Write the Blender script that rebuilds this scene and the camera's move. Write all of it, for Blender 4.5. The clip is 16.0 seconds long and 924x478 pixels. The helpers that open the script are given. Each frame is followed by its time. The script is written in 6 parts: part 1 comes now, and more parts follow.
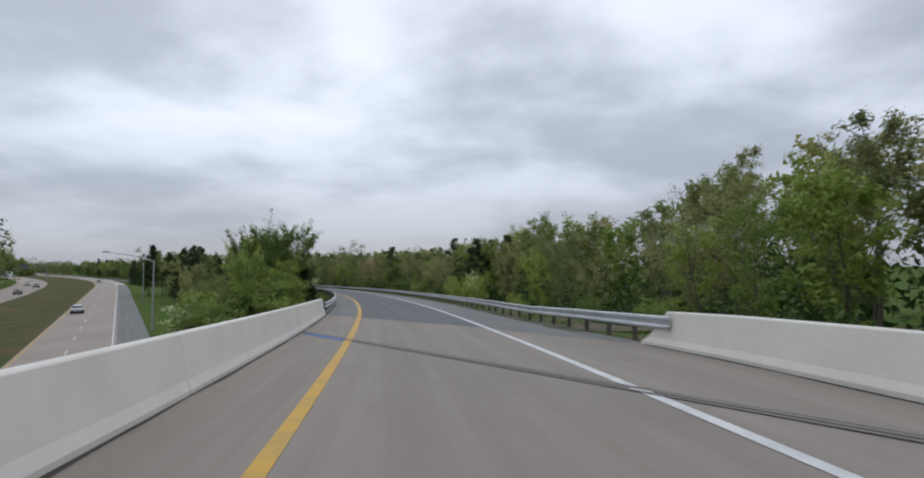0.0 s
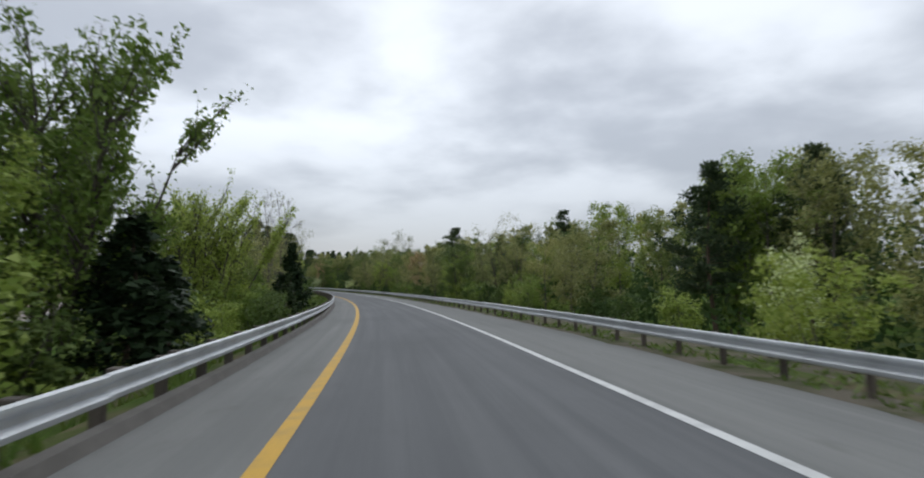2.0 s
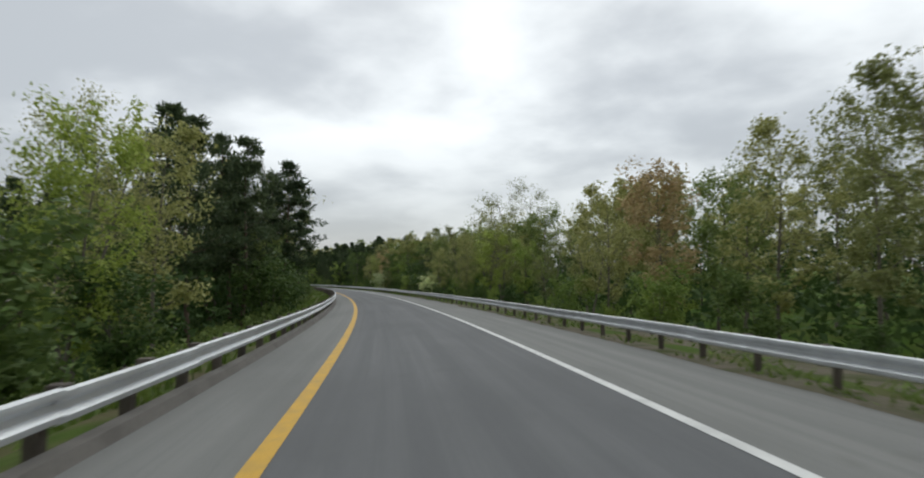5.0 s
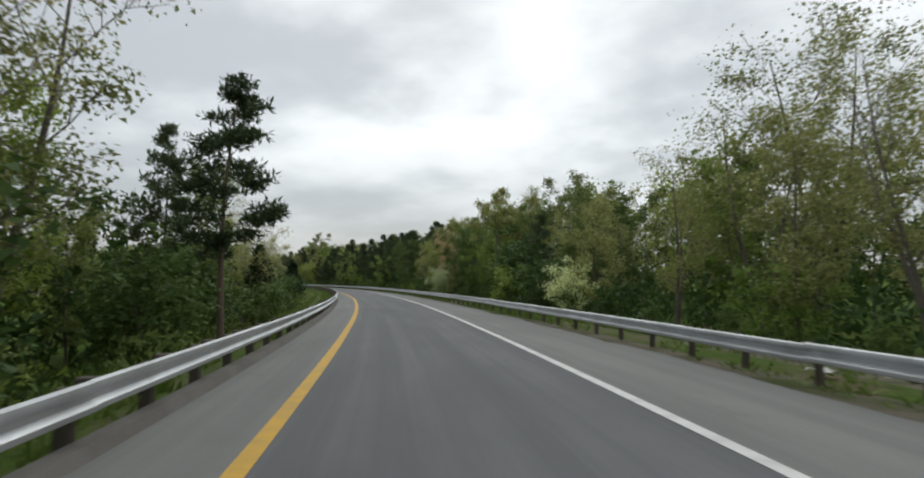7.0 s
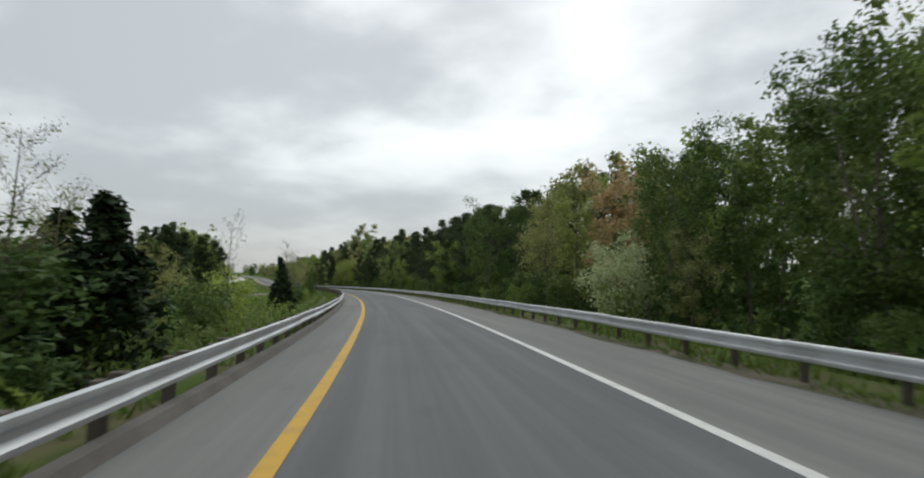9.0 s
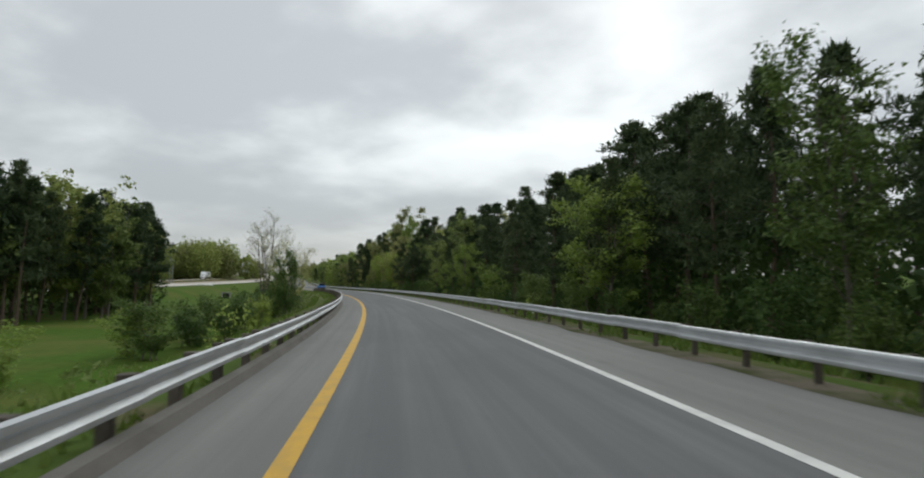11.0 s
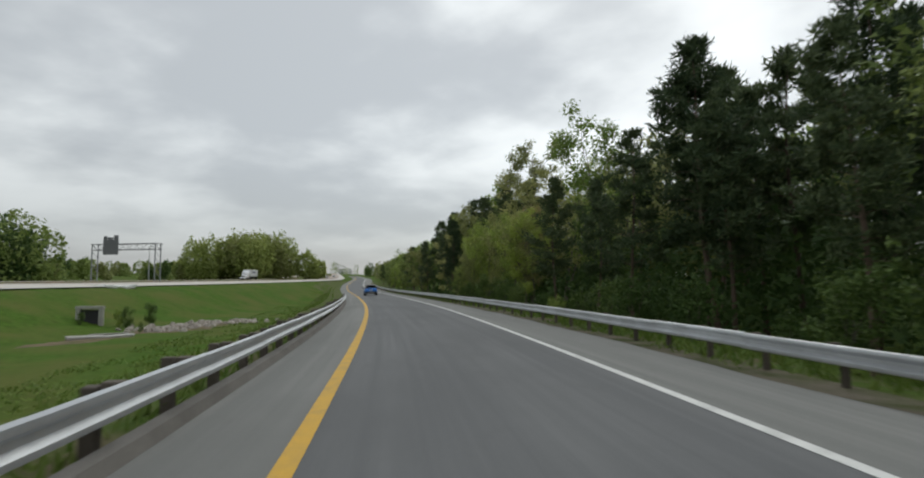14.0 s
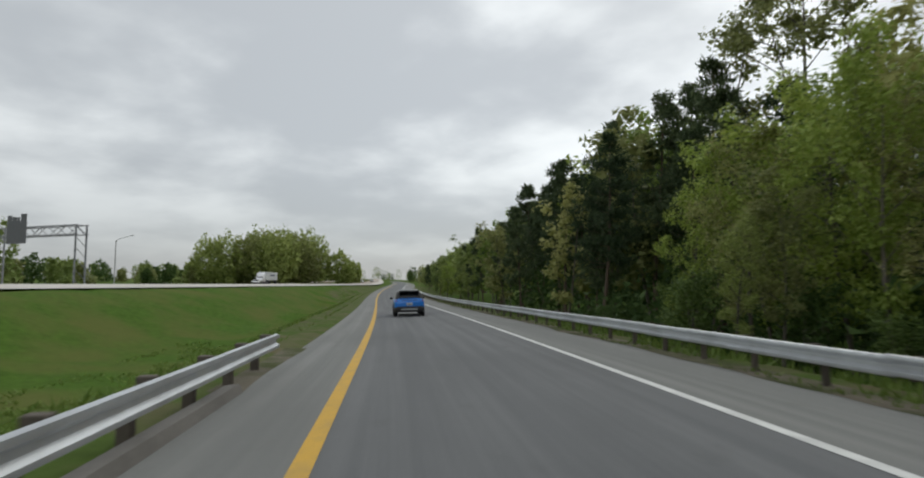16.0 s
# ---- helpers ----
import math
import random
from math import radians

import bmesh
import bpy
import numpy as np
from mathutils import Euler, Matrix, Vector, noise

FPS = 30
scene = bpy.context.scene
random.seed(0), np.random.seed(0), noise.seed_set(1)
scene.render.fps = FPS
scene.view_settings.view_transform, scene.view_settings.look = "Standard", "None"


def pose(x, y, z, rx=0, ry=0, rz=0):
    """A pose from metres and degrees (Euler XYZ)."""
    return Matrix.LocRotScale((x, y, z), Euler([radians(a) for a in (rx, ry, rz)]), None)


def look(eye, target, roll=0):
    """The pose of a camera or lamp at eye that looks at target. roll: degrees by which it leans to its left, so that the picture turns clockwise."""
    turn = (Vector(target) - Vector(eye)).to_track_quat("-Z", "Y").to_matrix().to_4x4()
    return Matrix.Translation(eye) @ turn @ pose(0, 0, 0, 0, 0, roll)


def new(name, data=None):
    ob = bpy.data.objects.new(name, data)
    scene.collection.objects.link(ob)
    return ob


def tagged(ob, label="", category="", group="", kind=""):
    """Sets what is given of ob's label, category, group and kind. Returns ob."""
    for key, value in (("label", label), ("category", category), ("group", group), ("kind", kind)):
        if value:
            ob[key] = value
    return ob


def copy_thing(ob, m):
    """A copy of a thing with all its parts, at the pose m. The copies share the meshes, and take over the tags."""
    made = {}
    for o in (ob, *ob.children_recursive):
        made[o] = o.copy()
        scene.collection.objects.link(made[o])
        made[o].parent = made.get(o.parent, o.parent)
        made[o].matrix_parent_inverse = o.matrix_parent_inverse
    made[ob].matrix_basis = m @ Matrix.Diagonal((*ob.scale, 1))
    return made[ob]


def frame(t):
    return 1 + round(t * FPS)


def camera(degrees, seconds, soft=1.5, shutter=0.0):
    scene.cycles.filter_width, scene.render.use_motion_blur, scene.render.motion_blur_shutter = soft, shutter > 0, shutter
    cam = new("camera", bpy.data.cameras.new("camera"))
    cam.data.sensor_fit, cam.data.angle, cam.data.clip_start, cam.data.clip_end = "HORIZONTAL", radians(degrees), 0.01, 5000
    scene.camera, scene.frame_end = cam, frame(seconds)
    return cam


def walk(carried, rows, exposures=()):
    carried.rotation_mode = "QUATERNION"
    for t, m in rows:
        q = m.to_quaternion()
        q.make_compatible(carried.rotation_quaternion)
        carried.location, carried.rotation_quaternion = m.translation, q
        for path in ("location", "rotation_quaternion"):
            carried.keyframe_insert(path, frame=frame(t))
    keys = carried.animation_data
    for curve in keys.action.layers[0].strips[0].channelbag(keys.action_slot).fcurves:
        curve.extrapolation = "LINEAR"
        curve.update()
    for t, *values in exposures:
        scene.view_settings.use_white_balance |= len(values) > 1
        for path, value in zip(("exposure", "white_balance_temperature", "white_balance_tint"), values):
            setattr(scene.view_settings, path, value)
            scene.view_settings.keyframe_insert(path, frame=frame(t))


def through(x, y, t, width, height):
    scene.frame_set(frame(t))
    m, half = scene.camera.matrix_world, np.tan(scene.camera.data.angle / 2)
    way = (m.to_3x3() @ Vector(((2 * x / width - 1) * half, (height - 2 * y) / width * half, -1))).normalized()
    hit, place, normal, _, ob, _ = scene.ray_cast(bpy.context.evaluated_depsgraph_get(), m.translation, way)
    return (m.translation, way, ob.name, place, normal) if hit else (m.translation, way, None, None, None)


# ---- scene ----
# ---------------------------------------------------------------- camera
cam = camera(77.9, 16.0, soft=2.0, shutter=0.13)
ROWS = [
    (0.0, 0.00, 0.00, 8.000, -6.46, 2.57),
    (0.5, -0.13, 12.17, 7.545, -5.27, 2.66),
    (1.0, -0.51, 24.35, 7.104, -4.04, 2.35),
    (1.5, -1.16, 36.55, 6.677, -2.75, 3.10),
    (2.0, -2.09, 48.75, 6.264, -1.44, 3.08),
    (2.5, -3.30, 60.95, 5.866, -0.10, 3.08),
    (3.0, -4.80, 73.14, 5.481, 1.24, 3.00),
    (3.5, -6.60, 85.31, 5.110, 2.60, 2.91),
    (4.0, -8.68, 97.46, 4.752, 3.96, 3.03),
    (4.5, -11.05, 109.56, 4.407, 5.31, 3.07),
    (5.0, -13.71, 121.60, 4.078, 6.67, 3.11),
    (5.5, -16.65, 133.56, 3.762, 8.02, 3.15),
    (6.0, -19.87, 145.45, 3.461, 9.37, 3.19),
    (6.5, -23.36, 157.25, 3.174, 10.71, 3.22),
    (7.0, -27.13, 168.96, 2.901, 12.07, 3.27),
    (7.5, -31.18, 180.58, 2.642, 13.43, 3.31),
    (8.0, -35.49, 192.08, 2.398, 14.81, 3.37),
    (8.5, -40.09, 203.49, 2.164, 16.16, 3.51),
    (9.0, -44.96, 214.82, 1.934, 17.44, 3.45),
    (9.5, -50.09, 226.08, 1.708, 18.64, 3.48),
    (10.0, -55.46, 237.25, 1.485, 19.78, 3.52),
    (10.5, -61.07, 248.34, 1.265, 20.94, 3.55),
    (11.0, -66.91, 259.35, 1.048, 22.09, 3.58),
    (11.5, -72.99, 270.26, 0.835, 23.27, 3.62),
    (12.0, -79.32, 281.06, 0.625, 24.53, 3.53),
    (12.5, -85.88, 291.71, 0.419, 25.88, 3.59),
    (13.0, -92.68, 302.15, 0.218, 27.30, 3.63),
    (13.5, -99.69, 312.38, 0.022, 28.66, 3.83),
    (14.0, -106.90, 322.40, -0.170, 29.92, 3.77),
    (14.5, -114.29, 332.22, -0.357, 31.08, 4.02),
    (15.0, -121.84, 341.85, -0.539, 32.17, 3.99),
    (15.5, -129.53, 351.30, -0.717, 33.21, 4.22),
    (16.0, -137.36, 360.57, -0.890, 34.18, 4.36),
]
walk(cam, [(t, pose(x, y, z, 90 + pitch, 0, yaw)) for t, x, y, z, yaw, pitch in ROWS],
     exposures=[(0, -0.22, 5950, 10), (1.5, -0.14, 6050, 9), (3.5, -0.08, 6300, 6), (7, 0.0, 6500, 5), (12, -0.06, 6500, 4), (16, -0.08, 6500, 5)])

# ---------------------------------------------------------------- world and sun
world = bpy.data.worlds.new("overcast_sky")
scene.world = world
world.use_nodes = True
wt = world.node_tree
wt.nodes.clear()


def wn(kind, **kw):
    n = wt.nodes.new(kind)
    for k, v in kw.items():
        n.inputs[k].default_value = v
    return n


def wl(a, b):
    wt.links.new(a, b)


out = wn("ShaderNodeOutputWorld")
bg = wn("ShaderNodeBackground", Strength=1.0)
wl(bg.outputs[0], out.inputs[0])
tc = wn("ShaderNodeTexCoord")
sep = wn("ShaderNodeSeparateXYZ")
wl(tc.outputs["Generated"], sep.inputs[0])
# the cloud deck is a plane overhead: direction divided by its height
hz = wt.nodes.new("ShaderNodeMath")
hz.operation = "MAXIMUM"
hz.inputs[1].default_value = 0.0
wl(sep.outputs[2], hz.inputs[0])
hz2 = wt.nodes.new("ShaderNodeMath")
hz2.operation = "ADD"
hz2.inputs[1].default_value = 0.22
wl(hz.outputs[0], hz2.inputs[0])
dvx, dvy = wt.nodes.new("ShaderNodeMath"), wt.nodes.new("ShaderNodeMath")
for d, o in ((dvx, 0), (dvy, 1)):
    d.operation = "DIVIDE"
    wl(sep.outputs[o], d.inputs[0])
    wl(hz2.outputs[0], d.inputs[1])
deck = wn("ShaderNodeCombineXYZ")
wl(dvx.outputs[0], deck.inputs[0])
wl(dvy.outputs[0], deck.inputs[1])
stretch = wt.nodes.new("ShaderNodeMapping")
stretch.inputs["Location"].default_value = (3.1, 1.7, 0)
stretch.inputs["Rotation"].default_value = (0, 0, radians(12))
wl(deck.outputs[0], stretch.inputs[0])
n_big = wn("ShaderNodeTexNoise", Scale=0.62, Detail=4.0, Roughness=0.45, Distortion=0.15)
n_small = wn("ShaderNodeTexNoise", Scale=2.1, Detail=5.0, Roughness=0.5, Distortion=0.1)
wl(stretch.outputs[0], n_big.inputs["Vector"])
wl(stretch.outputs[0], n_small.inputs["Vector"])
blend = wt.nodes.new("ShaderNodeMix")
blend.data_type = "FLOAT"
blend.inputs["Factor"].default_value = 0.32
wl(n_big.outputs[0], blend.inputs["A"])
wl(n_small.outputs[0], blend.inputs["B"])
ramp = wt.nodes.new("ShaderNodeValToRGB")
ramp.color_ramp.interpolation = "EASE"
ramp.color_ramp.elements[0].position, ramp.color_ramp.elements[1].position = 0.41, 0.60
ramp.color_ramp.elements[0].color = (0.50, 0.510, 0.540, 1)
ramp.color_ramp.elements[1].color = (0.95, 0.955, 0.975, 1)
wl(blend.outputs["Result"], ramp.inputs[0])
# towards the horizon the deck closes into an even grey
low = wt.nodes.new("ShaderNodeMapRange")
low.inputs["From Min"].default_value, low.inputs["From Max"].default_value = 0.0, 0.24
low.inputs["To Min"].default_value, low.inputs["To Max"].default_value = 0.9, 0.0
wl(sep.outputs[2], low.inputs["Value"])
haze = wt.nodes.new("ShaderNodeMix")
haze.data_type = "RGBA"
haze.inputs["B"].default_value = (0.39, 0.395, 0.42, 1)
wl(low.outputs[0], haze.inputs["Factor"])
wl(ramp.outputs[0], haze.inputs["A"])
sky = wt.nodes.new("ShaderNodeTexSky")
sky.sky_type = "NISHITA"
sky.sun_disc = False
sky.sun_elevation, sky.sun_rotation = radians(48), radians(-10)
veil = wt.nodes.new("ShaderNodeMix")
veil.data_type = "RGBA"
veil.blend_type = "ADD"
veil.inputs["Factor"].default_value = 0.012
wl(haze.outputs["Result"], veil.inputs["A"])
wl(sky.outputs[0], veil.inputs["B"])
# the cloud is thinner and brighter towards the hidden sun
SUN_WAY = Vector((-math.sin(radians(10)) * math.cos(radians(48)), math.cos(radians(10)) * math.cos(radians(48)), math.sin(radians(48))))
near = wt.nodes.new("ShaderNodeVectorMath")
near.operation = "DOT_PRODUCT"
near.inputs[1].default_value = SUN_WAY
wl(tc.outputs["Generated"], near.inputs[0])
glow = wt.nodes.new("ShaderNodeMapRange")
glow.inputs["From Min"].default_value, glow.inputs["From Max"].default_value = 0.45, 1.0
glow.inputs["To Min"].default_value, glow.inputs["To Max"].default_value = 0.97, 1.13
wl(near.outputs["Value"], glow.inputs["Value"])
wl(glow.outputs[0], bg.inputs["Strength"])
wl(veil.outputs["Result"], bg.inputs["Color"])

sun = new("sun", bpy.data.lights.new("sun", "SUN"))
sun.data.energy, sun.data.angle, sun.data.color = 0.6, radians(40), (1.0, 0.97, 0.93)
sun.matrix_world = look((0, 0, 120), Vector((0, 0, 120)) - SUN_WAY)

# ---------------------------------------------------------------- materials


def material(name, base, rough=0.8, metal=0.0, vary=0.15, scale=6.0, bump=0.2, bump_scale=40.0, second=None, second_scale=0.4,
             second_amount=0.5, by_object=0.0, coat=0.0, coord="Object", spec=0.5):
    """A surface with grain, a broader stain of a second tint, and fine relief."""
    m = bpy.data.materials.new(name)
    m.use_nodes = True
    nt = m.node_tree
    p = nt.nodes["Principled BSDF"]
    p.inputs["Roughness"].default_value, p.inputs["Metallic"].default_value = rough, metal
    p.inputs["Coat Weight"].default_value = coat
    p.inputs["Specular IOR Level"].default_value = spec
    tex = nt.nodes.new("ShaderNodeTexCoord")
    g = nt.nodes.new("ShaderNodeTexNoise")
    g.inputs["Scale"].default_value, g.inputs["Detail"].default_value = scale, 6
    nt.links.new(tex.outputs[coord], g.inputs["Vector"])
    mix = nt.nodes.new("ShaderNodeMix")
    mix.data_type = "RGBA"
    mix.inputs["A"].default_value = (*[c * (1 - vary) for c in base], 1)
    mix.inputs["B"].default_value = (*[min(1, c * (1 + vary)) for c in base], 1)
    nt.links.new(g.outputs[0], mix.inputs["Factor"])
    col = mix.outputs["Result"]
    if second:
        b = nt.nodes.new("ShaderNodeTexNoise")
        b.inputs["Scale"].default_value, b.inputs["Detail"].default_value = second_scale, 4
        nt.links.new(tex.outputs[coord], b.inputs["Vector"])
        rg = nt.nodes.new("ShaderNodeMapRange")
        rg.inputs["From Min"].default_value, rg.inputs["From Max"].default_value = 0.42, 0.66
        rg.inputs["To Max"].default_value = second_amount
        nt.links.new(b.outputs[0], rg.inputs["Value"])
        mx = nt.nodes.new("ShaderNodeMix")
        mx.data_type = "RGBA"
        mx.inputs["B"].default_value = (*second, 1)
        nt.links.new(rg.outputs[0], mx.inputs["Factor"])
        nt.links.new(col, mx.inputs["A"])
        col = mx.outputs["Result"]
    if by_object:
        info = nt.nodes.new("ShaderNodeObjectInfo")
        hsv = nt.nodes.new("ShaderNodeHueSaturation")
        mr = nt.nodes.new("ShaderNodeMapRange")
        mr.inputs["To Min"].default_value, mr.inputs["To Max"].default_value = 1 - by_object, 1 + by_object
        nt.links.new(info.outputs["Random"], mr.inputs["Value"])
        nt.links.new(mr.outputs[0], hsv.inputs["Value"])
        nt.links.new(col, hsv.inputs["Color"])
        col = hsv.outputs[0]
    nt.links.new(col, p.inputs["Base Color"])
    if bump:
        f = nt.nodes.new("ShaderNodeTexNoise")
        f.inputs["Scale"].default_value, f.inputs["Detail"].default_value = bump_scale, 3
        nt.links.new(tex.outputs[coord], f.inputs["Vector"])
        bm = nt.nodes.new("ShaderNodeBump")
        bm.inputs["Strength"].default_value, bm.inputs["Distance"].default_value = bump, 0.02
        nt.links.new(f.outputs[0], bm.inputs["Height"])
        nt.links.new(bm.outputs[0], p.inputs["Normal"])
    return m


def road_material(name, base, worn, dirt, rough=0.88):
    """Asphalt: fine aggregate, streaks and wheel wear along the way (UV is metres across, metres along), patches and stains."""
    m = bpy.data.materials.new(name)
    m.use_nodes = True
    nt = m.node_tree
    p = nt.nodes["Principled BSDF"]
    p.inputs["Roughness"].default_value = rough
    p.inputs["Specular IOR Level"].default_value = 0.35
    tex = nt.nodes.new("ShaderNodeTexCoord")

    def layer(scale_across, scale_along, detail, lo, hi):
        mp = nt.nodes.new("ShaderNodeMapping")
        mp.inputs["Scale"].default_value = (scale_across, scale_along, 1)
        nt.links.new(tex.outputs["UV"], mp.inputs[0])
        n = nt.nodes.new("ShaderNodeTexNoise")
        n.inputs["Scale"].default_value, n.inputs["Detail"].default_value, n.inputs["Roughness"].default_value = 1.0, detail, 0.6
        nt.links.new(mp.outputs[0], n.inputs["Vector"])
        r = nt.nodes.new("ShaderNodeMapRange")
        r.inputs["From Min"].default_value, r.inputs["From Max"].default_value = lo, hi
        nt.links.new(n.outputs[0], r.inputs["Value"])
        return n, r.outputs[0]

    def mixed(col, other, fac, amount):
        k = nt.nodes.new("ShaderNodeMath")
        k.operation = "MULTIPLY"
        k.inputs[1].default_value = amount
        nt.links.new(fac, k.inputs[0])
        x = nt.nodes.new("ShaderNodeMix")
        x.data_type = "RGBA"
        nt.links.new(k.outputs[0], x.inputs["Factor"])
        if isinstance(col, tuple):
            x.inputs["A"].default_value = (*col, 1)
        else:
            nt.links.new(col, x.inputs["A"])
        x.inputs["B"].default_value = (*other, 1)
        return x.outputs["Result"]

    grain, g = layer(55, 55, 4, 0.35, 0.7)
    _, streak = layer(2.2, 0.03, 5, 0.40, 0.66)
    _, patch = layer(0.35, 0.12, 5, 0.46, 0.66)
    _, stain = layer(1.6, 0.9, 4, 0.60, 0.74)
    col = mixed(base, tuple(c * 0.62 for c in base), g, 0.55)
    col = mixed(col, worn, streak, 0.75)
    col = mixed(col, tuple(c * 0.78 for c in base), patch, 0.6)
    col = mixed(col, dirt, stain, 0.4)
    nt.links.new(col, p.inputs["Base Color"])
    bm = nt.nodes.new("ShaderNodeBump")
    bm.inputs["Strength"].default_value, bm.inputs["Distance"].default_value = 0.5, 0.01
    nt.links.new(grain.outputs[0], bm.inputs["Height"])
    nt.links.new(bm.outputs[0], p.inputs["Normal"])
    return m


def leaf_material(name, a, b, through=0.3, hue=0.016):
    """Leaves: each one its own tint between a and b, each tree a little off in hue and value, part of the light passing through."""
    m = bpy.data.materials.new(name)
    m.use_nodes = True
    nt = m.node_tree
    p = nt.nodes["Principled BSDF"]
    p.inputs["Roughness"].default_value = 0.65
    p.inputs["Specular IOR Level"].default_value = 0.12
    geo = nt.nodes.new("ShaderNodeNewGeometry")
    info = nt.nodes.new("ShaderNodeObjectInfo")
    mix = nt.nodes.new("ShaderNodeMix")
    mix.data_type = "RGBA"
    mix.inputs["A"].default_value, mix.inputs["B"].default_value = (*a, 1), (*b, 1)
    nt.links.new(geo.outputs["Random Per Island"], mix.inputs["Factor"])
    hsv = nt.nodes.new("ShaderNodeHueSaturation")
    mh, mv = nt.nodes.new("ShaderNodeMapRange"), nt.nodes.new("ShaderNodeMapRange")
    mh.inputs["To Min"].default_value, mh.inputs["To Max"].default_value = 0.5 - hue, 0.5 + hue
    mv.inputs["To Min"].default_value, mv.inputs["To Max"].default_value = 1.32, 0.74
    nt.links.new(info.outputs["Random"], mh.inputs["Value"])
    nt.links.new(info.outputs["Random"], mv.inputs["Value"])
    nt.links.new(mh.outputs[0], hsv.inputs["Hue"])
    nt.links.new(mv.outputs[0], hsv.inputs["Value"])
    nt.links.new(mix.outputs["Result"], hsv.inputs["Color"])
    nt.links.new(hsv.outputs[0], p.inputs["Base Color"])
    passed = nt.nodes.new("ShaderNodeHueSaturation")
    passed.inputs["Hue"].default_value, passed.inputs["Value"].default_value = 0.49, through * 1.7
    nt.links.new(hsv.outputs[0], passed.inputs["Color"])
    tr = nt.nodes.new("ShaderNodeBsdfTranslucent")
    nt.links.new(passed.outputs[0], tr.inputs["Color"])
    both = nt.nodes.new("ShaderNodeAddShader")
    nt.links.new(p.outputs[0], both.inputs[0])
    nt.links.new(tr.outputs[0], both.inputs[1])
    nt.links.new(both.outputs[0], nt.nodes["Material Output"].inputs[0])
    return m


M_LANE = road_material("lane_asphalt", (0.146, 0.150, 0.154), (0.186, 0.189, 0.190), (0.11, 0.112, 0.113))
M_SHOULDER = road_material("shoulder_asphalt", (0.210, 0.212, 0.203), (0.25, 0.25, 0.237), (0.145, 0.141, 0.13))
M_DECK = road_material("bridge_concrete", (0.305, 0.268, 0.225), (0.34, 0.30, 0.255), (0.225, 0.188, 0.155))
M_PARAPET = material("parapet_concrete", (0.78, 0.745, 0.675), 0.8, vary=0.06, scale=9, bump=0.12, second=(0.64, 0.60, 0.53), second_scale=0.9, second_amount=0.35)
M_HIGHWAY = material("highway_concrete", (0.37, 0.315, 0.265), 0.85, vary=0.12, scale=2, bump=0.1, second=(0.30, 0.252, 0.21), second_scale=0.12)
M_YELLOW = material("yellow_paint", (0.62, 0.36, 0.035), 0.7, vary=0.16, scale=25, bump=0.1, second=(0.42, 0.28, 0.08), second_scale=3.0, second_amount=0.55)
M_WHITE = material("white_paint", (0.72, 0.72, 0.70), 0.7, vary=0.12, scale=25, bump=0.1, second=(0.45, 0.45, 0.44), second_scale=3.0, second_amount=0.5)
M_STEEL = material("galvanised_steel", (0.60, 0.62, 0.64), 0.42, metal=0.75, vary=0.12, scale=5, bump=0.05, second=(0.40, 0.41, 0.42), second_scale=1.1, by_object=0.10)
M_POST = material("weathered_post", (0.105, 0.088, 0.072), 0.9, vary=0.25, scale=14, bump=0.3, by_object=0.25)
M_CURB = material("asphalt_curb", (0.17, 0.158, 0.142), 0.9, vary=0.25, scale=20, bump=0.4, second=(0.09, 0.082, 0.072), second_scale=1.2)
M_GRASS = material("grass_ground", (0.066, 0.122, 0.018), 0.95, vary=0.5, scale=2.6, bump=1.0, bump_scale=9, second=(0.115, 0.125, 0.036), second_scale=0.22, second_amount=0.8, spec=0.05)
M_BARK = material("grey_bark", (0.15, 0.13, 0.11), 0.95, vary=0.3, scale=5, bump=0.6, bump_scale=14, by_object=0.3)
M_PINEBARK = material("pine_bark", (0.12, 0.085, 0.065), 0.95, vary=0.3, scale=5, bump=0.6, bump_scale=12, by_object=0.25)
M_LEAF_LIGHT = leaf_material("spring_leaf", (0.1247, 0.1849, 0.0310), (0.2150, 0.2666, 0.0731), 0.34)
M_LEAF_MID = leaf_material("green_leaf", (0.100, 0.140, 0.036), (0.18, 0.220, 0.072), 0.30)
M_LEAF_OLIVE = leaf_material("olive_leaf", (0.155, 0.170, 0.055), (0.26, 0.265, 0.110), 0.34)
M_LEAF_DEEP = leaf_material("deep_leaf", (0.045, 0.078, 0.020), (0.095, 0.140, 0.040), 0.28)
# evergreen leaf; its dark tone also paints the shade inside the wood
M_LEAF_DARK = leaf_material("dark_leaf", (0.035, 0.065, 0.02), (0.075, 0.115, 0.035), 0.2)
M_NEEDLE = leaf_material("pine_needle", (0.032, 0.052, 0.026), (0.080, 0.108, 0.050), 0.18)
M_CEDAR = leaf_material("cedar_spray", (0.018, 0.034, 0.015), (0.042, 0.066, 0.026), 0.1)
M_RUSSET = leaf_material("russet_leaf", (0.19, 0.160, 0.070), (0.30, 0.235, 0.120), 0.35)
M_BLOSSOM = leaf_material("pale_blossom", (0.26, 0.31, 0.15), (0.50, 0.53, 0.33), 0.35, 0.01)

